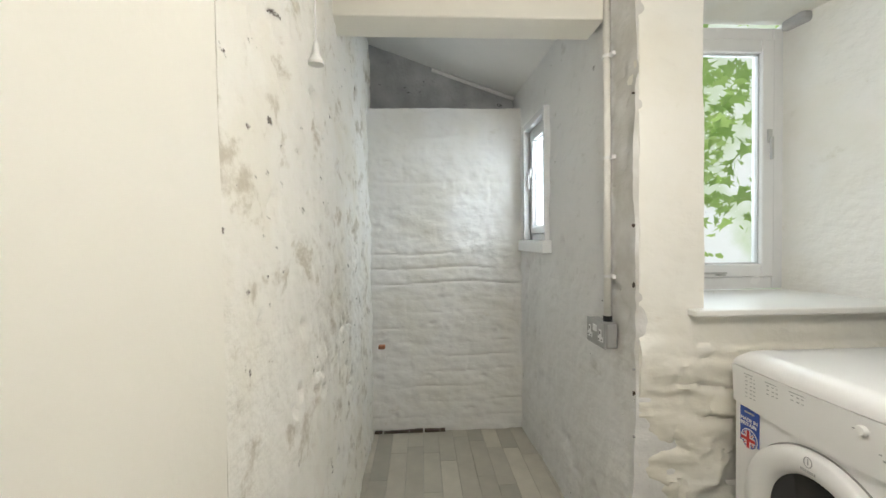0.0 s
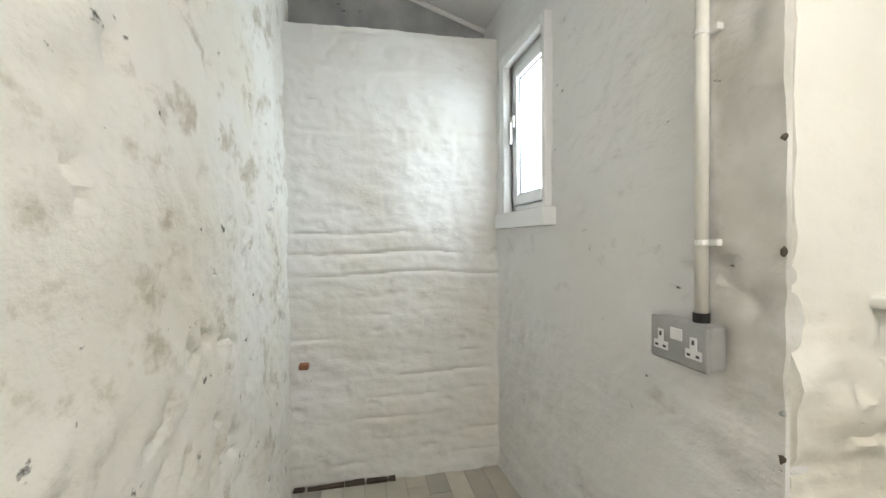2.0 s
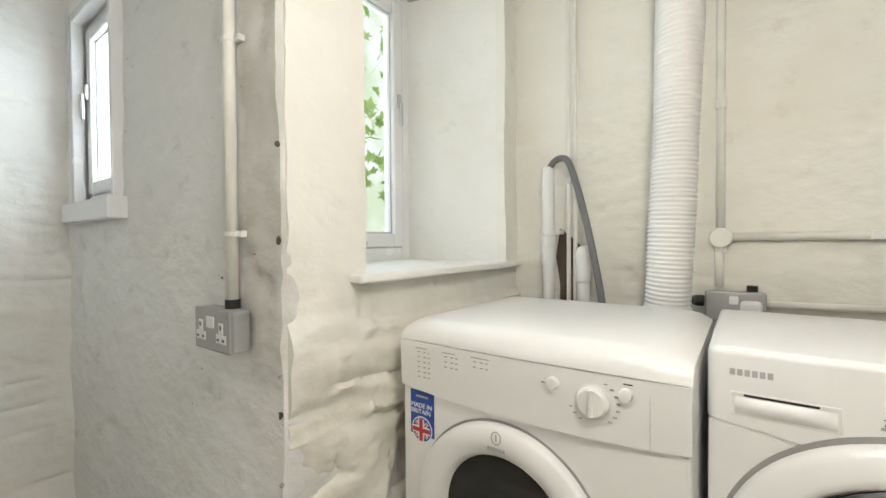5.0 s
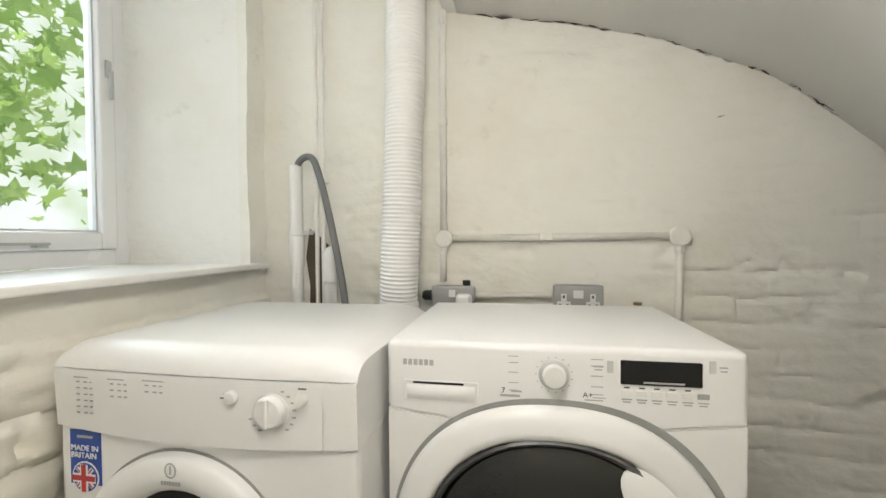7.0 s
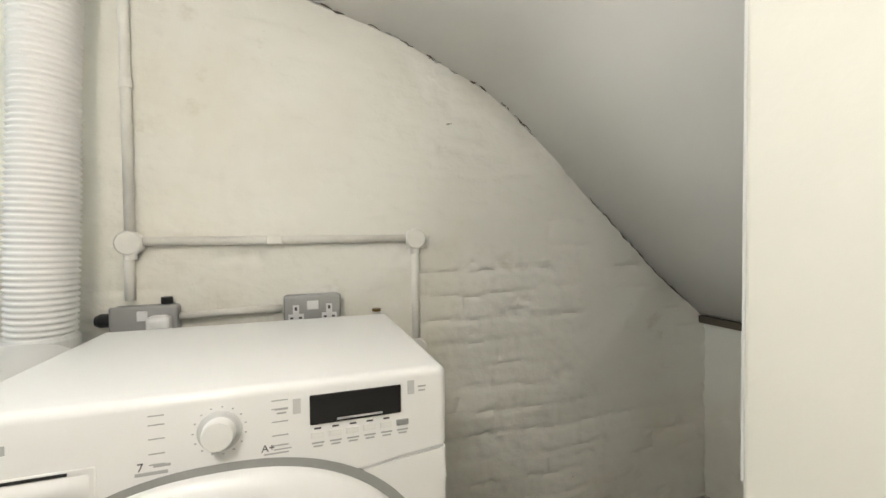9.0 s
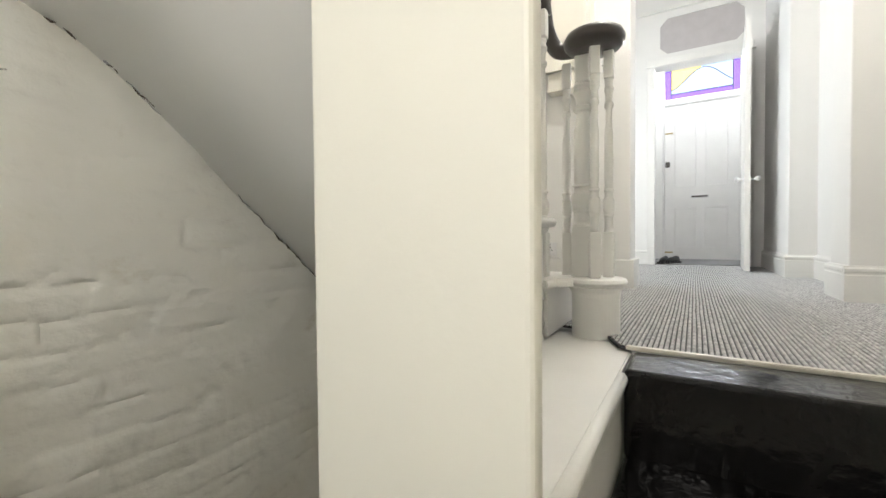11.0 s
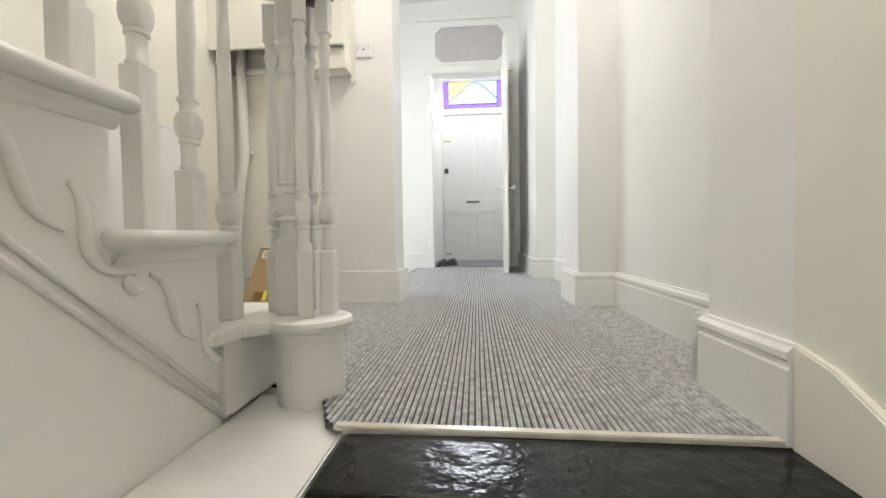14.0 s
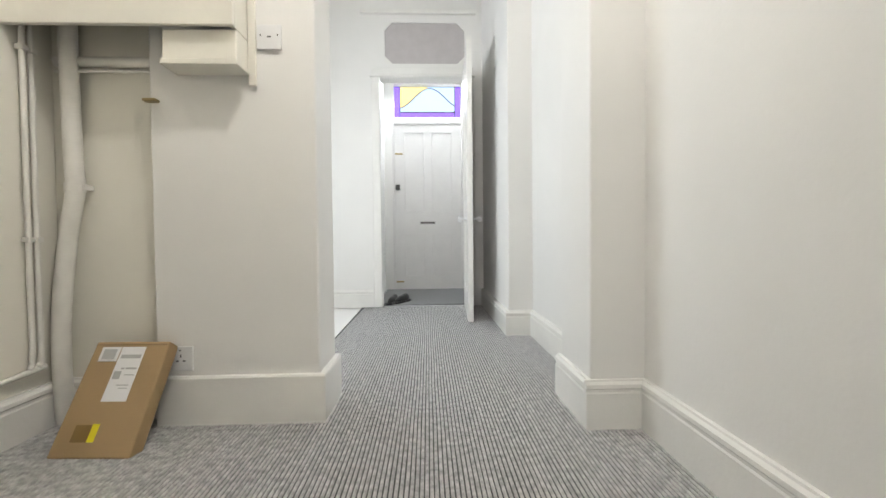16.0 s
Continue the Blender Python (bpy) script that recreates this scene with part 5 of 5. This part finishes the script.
# ---- alcove: casing, pipes, parcel ----
t = thing("boxed_casing", "white painted casing boxed in above the alcove", "casing", m=pose(1.97, -2.25, 2.08))
A = Matrix.Translation((-1.97, 2.25, -2.08))
for name, bb in (("front_board", box(1.603, 2.334, -2.215, -2.197, 2.085, 2.75, 0.003)), ("end_board", box(1.603, 1.621, -2.318, -2.216, 2.085, 2.75, 0.003)),
                 ("top_board", box(1.603, 2.334, -2.384, -2.216, 2.732, 2.75)), ("lower_box", box(1.603, 1.845, -2.317, -2.225, 1.985, 2.084, 0.004)), ("lower_lip", box(1.598, 1.850, -2.317, -2.215, 1.966, 1.985, 0.003))):
    bmesh.ops.transform(bb, matrix=A, verts=bb.verts)
    part(name, bb, CREAM, t)
structure("wall_strip", box(1.575, 1.602, -2.319, -2.308, 1.93, TOP - 0.01, 0.002), CREAM, "narrow vertical cover strip", "trim")
t = thing("waste_pipe", "cream painted waste pipe bending down the alcove", "waste pipe", m=pose(2.30, -2.34, HALL))
b = sweep(spline([(2.245, -2.345, 2.60), (2.243, -2.345, 2.10), (2.237, -2.345, 1.68), (2.233, -2.345, 1.57), (2.262, -2.342, 1.40), (2.287, -2.338, 1.17), (2.292, -2.335, 1.0), (2.283, -2.33, 0.80), (2.278, -2.33, 0.74)], 6), 0.028, 16)
bmesh.ops.transform(b, matrix=Matrix.Translation((-2.30, 2.34, -HALL)), verts=b.verts)
part("pipe", b, COPPER, t, smooth=True)
b = lathe([(0.032, 0), (0.032, 0.03)], 16, Matrix.Translation((-0.066, -0.005, 1.565 - HALL)))
box(-0.105, -0.09, -0.04, 0.0, 1.57 - HALL, 1.59 - HALL, 0.003, bm=b)
part("clip", b, COPPER, t)
for dx, dy in ((0.0, 0.0), (0.0, 0.030)):
    t = thing("heating_pipe", "thin cream painted heating pipe beside the alcove corner", "pipe", "pair of heating pipes", pose(2.318 + dx, -2.285 + dy, HALL))
    line = spline([(0, 0, 1.8), (0, 0, 0.6), (0, 0, 0.29), (0, 0.012, 0.235), (0, 0.06, 0.222), (0, 0.9, 0.20 - dy)], 6)
    part("pipe", sweep(line, 0.009, 12), COPPER, t, smooth=True)
    for z in (0.66, 1.30):
        part("clip", box(-0.014, 0.016, -0.012, 0.012, z, z + 0.018, 0.003), COPPER, t)
t = thing("ceiling_pipe", "horizontal cream pipe under the casing", "pipe", m=pose(2.1, -2.36, 2.03))
part("pipe", rod((-0.22, 0, 0.0), (0.20, 0, 0.0), 0.018), COPPER, t, smooth=True)
part("thin_pipe", rod((-0.22, 0.005, -0.035), (0.20, 0.005, -0.035), 0.006), COPPER, t)


def parcel():
    """Flat cardboard box, leaning back on the wall."""
    w, h, d = 0.255, 0.365, 0.055
    m = Matrix.Translation((2.01, -2.082, HALL + 0.0072)) @ Matrix.Rotation(radians(-3), 4, "Z") @ Matrix.Rotation(radians(33), 4, "X")
    t = thing("parcel", "flat brown cardboard parcel leaning on the wall", "parcel", m=m)
    part("carton", box(-w / 2, w / 2, -d, 0, 0, h, 0.006, 2), CARD, t)
    part("flap", box(-w / 2 + 0.002, w / 2 - 0.002, 0.0005, 0.002, h - 0.014, h - 0.011), TAPE, t)
    lab = part("address_label", box(-0.052, 0.030, 0.0004, 0.0014, 0.165, 0.345), WHITEPRINT, t, "white address label")
    b = bmesh.new()
    for x0, x1, z0, z1 in ((-0.046, 0.022, 0.305, 0.318), (-0.046, -0.010, 0.268, 0.274), (-0.005, 0.006, 0.268, 0.274), (0.0, 0.024, 0.236, 0.262), (-0.046, -0.012, 0.248, 0.251), (-0.040, 0.0, 0.215, 0.218), (-0.04, -0.01, 0.205, 0.208)):
        box(x0, x1, 0.0016, 0.0020, z0, z1, bm=b)
    part("print", b, GREYPRINT, lab)
    lab2 = part("second_label", box(0.034, 0.098, 0.0004, 0.0014, 0.295, 0.345), WHITEPRINT, t, "small white label")
    part("print", box(0.044, 0.088, 0.0016, 0.0020, 0.302, 0.337), GREYPRINT, lab2)
    part("tape_patch", box(0.015, 0.075, 0.0006, 0.0012, 0.045, 0.095), TAPE, t, "shiny brown tape patch")
    part("yellow_tape", box(0.0, 0.022, 0.0018, 0.0026, 0.045, 0.098), YELLOW, t, "strip of yellow tape")


parcel()


def radiator():
    """Flat panel radiator on the hall wall: panel with rolled edges, vented top grille, side plates, valve and tail."""
    t = thing("radiator", "white enamelled panel radiator on the hall wall", "radiator", m=pose(2.29, -1.72, 1.01))
    part("panel", box(-0.025, -0.012, -0.26, 0.26, 0, 0.56, 0.005, 2), APPLIANCE, t)
    part("back_panel", box(0.018, 0.028, -0.25, 0.25, 0.01, 0.55, 0.004), APPLIANCE, t)
    for y in (-0.262, 0.256):
        part("side_plate", box(-0.020, 0.026, y, y + 0.006, 0.02, 0.575, 0.002), APPLIANCE, t)
    grille = bmesh.new()
    for i in range(25):
        y = -0.250 + i * 0.0208
        box(-0.022, 0.026, y - 0.003, y + 0.003, 0.566, 0.574, bm=grille)
    for x in (-0.022, 0.022):
        box(x, x + 0.004, -0.256, 0.256, 0.564, 0.576, bm=grille)
    part("grille", grille, APPLIANCE, t)
    for y in (-0.16, 0.16):
        part("bracket", box(0.028, 0.044, y - 0.015, y + 0.015, 0.05, 0.50), APPLIANCE, t)
    v = part("valve", lathe([(0.013, 0), (0.013, 0.03), (0.020, 0.032), (0.021, 0.075), (0.016, 0.082), (0.0, 0.083)], 20, Matrix.Translation((0.0, 0.285, 0.03))), PLASTIC, t, "white plastic valve head", True)
    part("tail_pipe", sweep(spline([(0.0, 0.285, 0.03), (0.0, 0.285, -0.05), (0.0, 0.285, -0.27)], 4), 0.0075, 12), COPPER, t, "cream painted tail pipe", True)


radiator()


def hall_socket(name, m, label, category, w, h, marks):
    t = thing(name, label, category, m=m)
    part("plate", box(-w / 2, w / 2, 0, 0.009, -h / 2, h / 2, 0.003), WHITEPRINT, t)
    b = bmesh.new()
    for x, z, a, c in marks:
        box(x - a / 2, x + a / 2, 0.0088, 0.0096, z - c / 2, z + c / 2, bm=b)
    part("slots", b, DARKPRINT, t)


hall_socket("wall_socket", pose(1.862, -2.318, 0.966), "white plastic wall socket above the skirting", "socket", 0.088, 0.088, ((-0.002, 0.010, 0.005, 0.010), (0.010, -0.008, 0.009, 0.005), (-0.014, -0.008, 0.009, 0.005), (0.0, 0.03, 0.006, 0.004)))
hall_socket("wall_switch_box", pose(1.528, -2.318, 2.10), "white plastic switch plate on hall wall", "switch", 0.086, 0.086, ((0.0, 0.0, 0.014, 0.005), (-0.03, 0.006, 0.004, 0.006), (0.03, 0.006, 0.004, 0.006)))
t = thing("wall_bracket", "small brass bracket screwed to the wall", "bracket", m=pose(1.935, -2.318, 1.875))
part("bracket", box(-0.022, 0.022, 0, 0.03, -0.005, 0.005, 0.003), BRASS, t)


# ---- vestibule: inner door, light over it, front door ----
def panelled(t, w, h, panels, mat, thick=0.042, sub="panel_moulding"):
    """Door leaf along local x from 0, faces at +-thick/2, with sunk panels on both sides."""
    us, vs = sorted({0, w} | {p[0] for p in panels} | {p[1] for p in panels}), sorted({0, h} | {p[2] for p in panels} | {p[3] for p in panels})
    b = bmesh.new()
    for i in range(len(us) - 1):
        for j in range(len(vs) - 1):
            mu, mv = (us[i] + us[i + 1]) / 2, (vs[j] + vs[j + 1]) / 2
            sunk = any(p[0] < mu < p[1] and p[2] < mv < p[3] for p in panels)
            d = thick / 2 - (0.012 if sunk else 0)
            box(us[i], us[i + 1], -d, d, vs[j], vs[j + 1], bm=b)
    part("leaf", b, mat, t)
    for x0, x1, z0, z1 in panels:
        b = bmesh.new()
        for s in (-1, 1):
            y0, y1 = sorted((s * (thick / 2 - 0.011), s * (thick / 2 - 0.002)))
            for q in ((x0, x0 + 0.016, z0, z1), (x1 - 0.016, x1, z0, z1), (x0 + 0.016, x1 - 0.016, z0, z0 + 0.016), (x0 + 0.016, x1 - 0.016, z1 - 0.016, z1)):
                box(q[0], q[1], y0, y1, q[2], q[3], 0.003, 1, b)
        part(sub, b, mat, t)


t = thing("door_1", "white panelled inner door standing wide open", "door", m=Matrix.Translation((0.612, -4.80, HALL + 0.012)) @ Matrix.Rotation(radians(87.2), 4, "Z"), kind="structure")
panelled(t, 0.81, 2.19, [(0.11, 0.36, 0.22, 0.80), (0.45, 0.70, 0.22, 0.80), (0.11, 0.36, 0.98, 2.05), (0.45, 0.70, 0.98, 2.05)], GLOSS)
for s in (-1, 1):
    k = lathe([(0.022, 0), (0.020, 0.006), (0.009, 0.012), (0.009, 0.035), (0.022, 0.045), (0.026, 0.058), (0.018, 0.07), (0, 0.072)], 20, Matrix.Translation((0.755, s * 0.021, 0.80)) @ Euler((radians(-90 * s), 0, 0)).to_matrix().to_4x4())
    part("door_knob", k, WHITEPRINT, t, "white china knob", True)
b = bmesh.new()
for q in ((1.424, 1.50, 0.0, 2.28), (0.53, 0.60, 0.0, 2.28)):
    box(q[0], q[1], -4.829, -4.80, HALL, HALL + 2.2, 0.004, 1, b)
box(0.53, 1.50, -4.829, -4.795, HALL + 2.2, HALL + 2.29, 0.004, 1, b)
box(0.515, 1.515, -4.829, -4.785, HALL + 2.205, HALL + 2.225, 0.004, 1, b)
structure("door_frame", b, GLOSS, "white moulded frame of the inner door", "door frame")
t = thing("fanlight", "obscured glass light with clipped corners over the inner door", "fanlight", m=pose(0.99, -4.85, HALL + 2.535), kind="structure")
a, h, c = 0.384, 0.195, 0.075
oct_ = [(-a + c, -h), (a - c, -h), (a, -h + c), (a, h - c), (a - c, h), (-a + c, h), (-a, h - c), (-a, -h + c)]
part("pane", prism(oct_, 0.0, 0.006, "y"), FROST, t)
for sx in (-1, 1):
    for sz in (-1, 1):
        part("corner_block", prism([(sx * a * 1.01, sz * h * 1.01), (sx * a * 1.01, sz * (h - c)), (sx * (a - c), sz * h * 1.01)], -0.05, 0.0195, "y"), GLOSS, t)
structure("fanlight_hood", box(0.50, 1.60, -4.829, -4.79, HALL + 2.80, HALL + 2.84, 0.005), GLOSS, "white moulding over the fanlight", "moulding")

FX0, FX1 = 0.505, 1.43
t = thing("door_2", "grey-white panelled front door with letter plate", "front door", m=pose(FX0 + 0.03, -6.24, HALL + 0.002), kind="structure")
w = FX1 - FX0 - 0.06
panelled(t, w, 2.13, [(0.12, 0.385, 0.16, 0.72), (w - 0.385, w - 0.12, 0.16, 0.72), (0.12, 0.385, 1.0, 2.04), (w - 0.385, w - 0.12, 1.0, 2.04)], FRONTDOOR)
part("letter_plate", box(0.34, 0.55, 0.021, 0.030, 0.845, 0.885, 0.003), CHROME, t, "dull metal letter plate")
part("letter_slot", box(0.355, 0.535, 0.0302, 0.032, 0.855, 0.875), DARKMETAL, t)
part("night_latch", box(0.80, 0.855, 0.021, 0.06, 1.29, 1.36, 0.006), DARKMETAL, t, "dark metal night latch")
for z in (0.09, 1.75):
    part("bolt", box(0.76, 0.86, 0.021, 0.032, z, z + 0.02, 0.003), BRASS, t, "small brass bolt")
b = bmesh.new()
for q in ((FX0, FX0 + 0.028, 0, 2.69), (FX1 - 0.028, FX1, 0, 2.69), (FX0 + 0.028, FX1 - 0.028, 2.15, 2.23), (FX0 + 0.028, FX1 - 0.028, 2.645, 2.69)):
    box(q[0], q[1], -6.30, -6.205, HALL + q[2], HALL + q[3], 0.004, 1, b)
structure("front_door_frame", b, FRONTDOOR, "grey-white front door frame with transom", "door frame")
t = thing("stained_glass", "leaded stained glass light over the front door", "stained glass", m=pose((FX0 + FX1) / 2, -6.26, HALL + 2.235), kind="structure")
g, gh = (FX1 - FX0) / 2 - 0.03, 0.405


def pane_of(name, outline, mat):
    p = part(name, prism(outline, 0.0, 0.005, "y"), mat, t)
    p.visible_shadow = False


bw = 0.075
pane_of("violet_pane", [(-g, 0), (-g + bw, 0), (-g + bw, gh), (-g, gh)], VIOLET)
pane_of("violet_pane", [(g - bw, 0), (g, 0), (g, gh), (g - bw, gh)], VIOLET)
pane_of("violet_pane", [(-g + bw, 0), (g - bw, 0), (g - bw, bw), (-g + bw, bw)], VIOLET)
wave = [(-g + bw + (2 * g - 2 * bw) * i / 14, bw + 0.05 + 0.13 * (1 + math.sin(i / 14 * 5.4 - 0.9))) for i in range(15)]
pane_of("pale_pane", [(-g + bw, bw), (g - bw, bw)] + wave[::-1], CLEARLEAD)
pane_of("amber_pane", wave[:8] + [(wave[7][0], gh), (-g + bw, gh)], CLEARLEAD)
pane_of("amber_pane", wave[7:] + [(g - bw, gh), (wave[7][0], gh)], AMBER)
b = sweep([(x, 0.0025, z) for x, z in wave], 0.006, 8)
for x in (-g + bw, g - bw):
    box(x - 0.005, x + 0.005, -0.003, 0.008, 0, gh, bm=b)
box(-g + bw, g - bw, -0.003, 0.008, bw - 0.005, bw + 0.005, bm=b)
part("lead", b, DARKMETAL, t, "dark lead cames")
structure("doormat", box(0.50, 1.50, -6.15, -4.90, HALL + 0.001, HALL + 0.012, 0.003), HOSE, "grey doormat filling the vestibule", "doormat")


def shoe(m):
    t = thing("shoe", "black shoe lying on the doormat", "shoe", "pair of black shoes", m)
    part("sole", prism([(-0.13, -0.035), (-0.09, -0.045), (0.04, -0.045), (0.12, -0.035), (0.14, 0.0), (0.12, 0.035), (0.04, 0.04), (-0.09, 0.04), (-0.13, 0.03)], 0, 0.02, "z", 0.004), BLACKPLASTIC, t)
    b = bmesh.new()
    bmesh.ops.create_uvsphere(b, u_segments=20, v_segments=12, radius=1)
    for v in b.verts:
        x, y, z = v.co
        top = 0.055 + 0.05 * max(0, -x) ** 1.2
        v.co = (0.125 * x, 0.040 * y * (1 - 0.15 * x), 0.02 + max(0, z) * top)
    part("upper", b, BLACKPLASTIC, t, smooth=True)
    return t


a = shoe(pose(1.34, -4.99, HALL + 0.012, 0, 0, 75))
copy_thing(a, pose(1.25, -5.05, HALL + 0.012, 0, 0, 60))

# ---- outside ----
structure("ground", box(-40, 60, -60, 60, -0.62, -0.6), GRASS, "garden ground outside reaching far away", "ground")
# backdrop sheets that glow by themselves behind door glass and windows
structure("backdrop_street", box(-1.0, 3.0, -8.6, -8.5, 0.0, 6.0), STREET, "glowing backdrop for bright pale street daylight", "backdrop")
structure("backdrop_garden", box(-4, 30, 9.0, 9.1, -0.6, 12), GARDEN, "glowing backdrop for the pale garden distance", "backdrop")
structure("backdrop_garden_side", box(14.0, 14.1, 1.9, 9.0, -0.6, 12), GARDEN, "glowing backdrop for the pale garden distance", "backdrop")
# unseen slab added to keep sunlight from leaking over the recess walls
structure("recess_sun_block", box(0.0, 1.5, 1.6, 3.4, 2.70, 2.80), CEMENT, "unseen slab added over the recess to block the sun", "roof")
t = thing("maple_tree", "leafy green maple hanging outside the window", "tree", m=pose(2.6, 4.2, -0.6))
b = sweep(spline([(0.4, 0.2, 0), (0.35, 0.1, 1.2), (0.1, -0.2, 2.2), (-0.5, -0.8, 2.75)], 6), [0.09 - 0.004 * i for i in range(19)], 10)
sweep(spline([(0.3, 0, 1.5), (-0.2, -0.6, 2.2), (-0.7, -1.1, 2.35)], 5), [0.04 - 0.003 * i for i in range(11)], 8, b)
part("trunk", b, BARK_AND_DARK, t)
rng = random.Random(4)
b = bmesh.new()
star = [(0, 0), (0.25, -0.05), (0.55, -0.28), (0.42, 0.12), (0.95, 0.05), (0.5, 0.28), (0.6, 0.55), (0.28, 0.5), (0, 1.05), (-0.28, 0.5), (-0.6, 0.55), (-0.5, 0.28), (-0.95, 0.05), (-0.42, 0.12), (-0.55, -0.28), (-0.25, -0.05)]
for i in range(1100):
    c = Vector((rng.gauss(-0.40, 0.55), rng.gauss(-0.7, 0.45), rng.gauss(2.60, 0.36)))
    if c.y < -1.5 or c.x < -0.85:
        continue
    m = Matrix.Translation(c) @ Euler((rng.uniform(0.4, 1.9), rng.uniform(-0.6, 0.6), rng.uniform(0, 6.3))).to_matrix().to_4x4() @ Matrix.Scale(rng.uniform(0.06, 0.105), 4)
    b.faces.new([b.verts.new(m @ Vector((x, y, 0.12 * x * x))) for x, y in star])
part("crown", b, LEAF, t)
t = thing("ivy_bush", "pale green ivy bush low in the garden", "bush", m=pose(2.4, 5.6, -0.6))
b = bmesh.new()
for i in range(1600):
    a = rng.uniform(0, 6.3)
    c = Vector((rng.gauss(0, 1.1), rng.gauss(0.5, 0.35), abs(rng.gauss(0.75, 0.6))))
    m = Matrix.Translation(c) @ Euler((rng.uniform(0.2, 2.4), rng.uniform(-0.8, 0.8), a)).to_matrix().to_4x4() @ Matrix.Scale(rng.uniform(0.04, 0.075), 4)
    b.faces.new([b.verts.new(m @ Vector((x, y, 0))) for x, y in ((0, 0), (0.6, 0.15), (0.75, 0.6), (0, 1.1), (-0.75, 0.6), (-0.6, 0.15))])
part("leaves", b, LEAF, t)
part("stems", rod((0, 0.5, 0), (0.1, 0.5, 1.2), 0.03), BARK_AND_DARK, t)

# ---- laminate planks of the utility floor ----
floor = thing("floor", "grey oak laminate floor laid in narrow strips", "floor", m=pose(1.3, 1.0, 0), kind="structure")
shared = {}
rng = random.Random(11)
x = 0.16
while x < 2.42:
    y = -0.98 + rng.uniform(-0.4, 0.0)
    while y < 3.1:
        length = rng.choice((0.36, 0.48, 0.62))
        y0, y1 = max(y, -1.0), min(y + length, 3.12)
        if y1 - y0 > 0.05:
            key = round(y1 - y0, 3)
            if key not in shared:
                me = bpy.data.meshes.new("plank")
                bb = box(0.0007, 0.0893, 0.0007, key - 0.0007, -0.012, 0.0, 0.0009, 1)
                bb.to_mesh(me)
                bb.free()
                me.materials.append(LAMINATE)
                shared[key] = me
            ob = new("plank", shared[key])
            ob.parent = floor
            ob.location = (x - 1.3, y0 - 1.0, 0)
        y += length
    x += 0.09
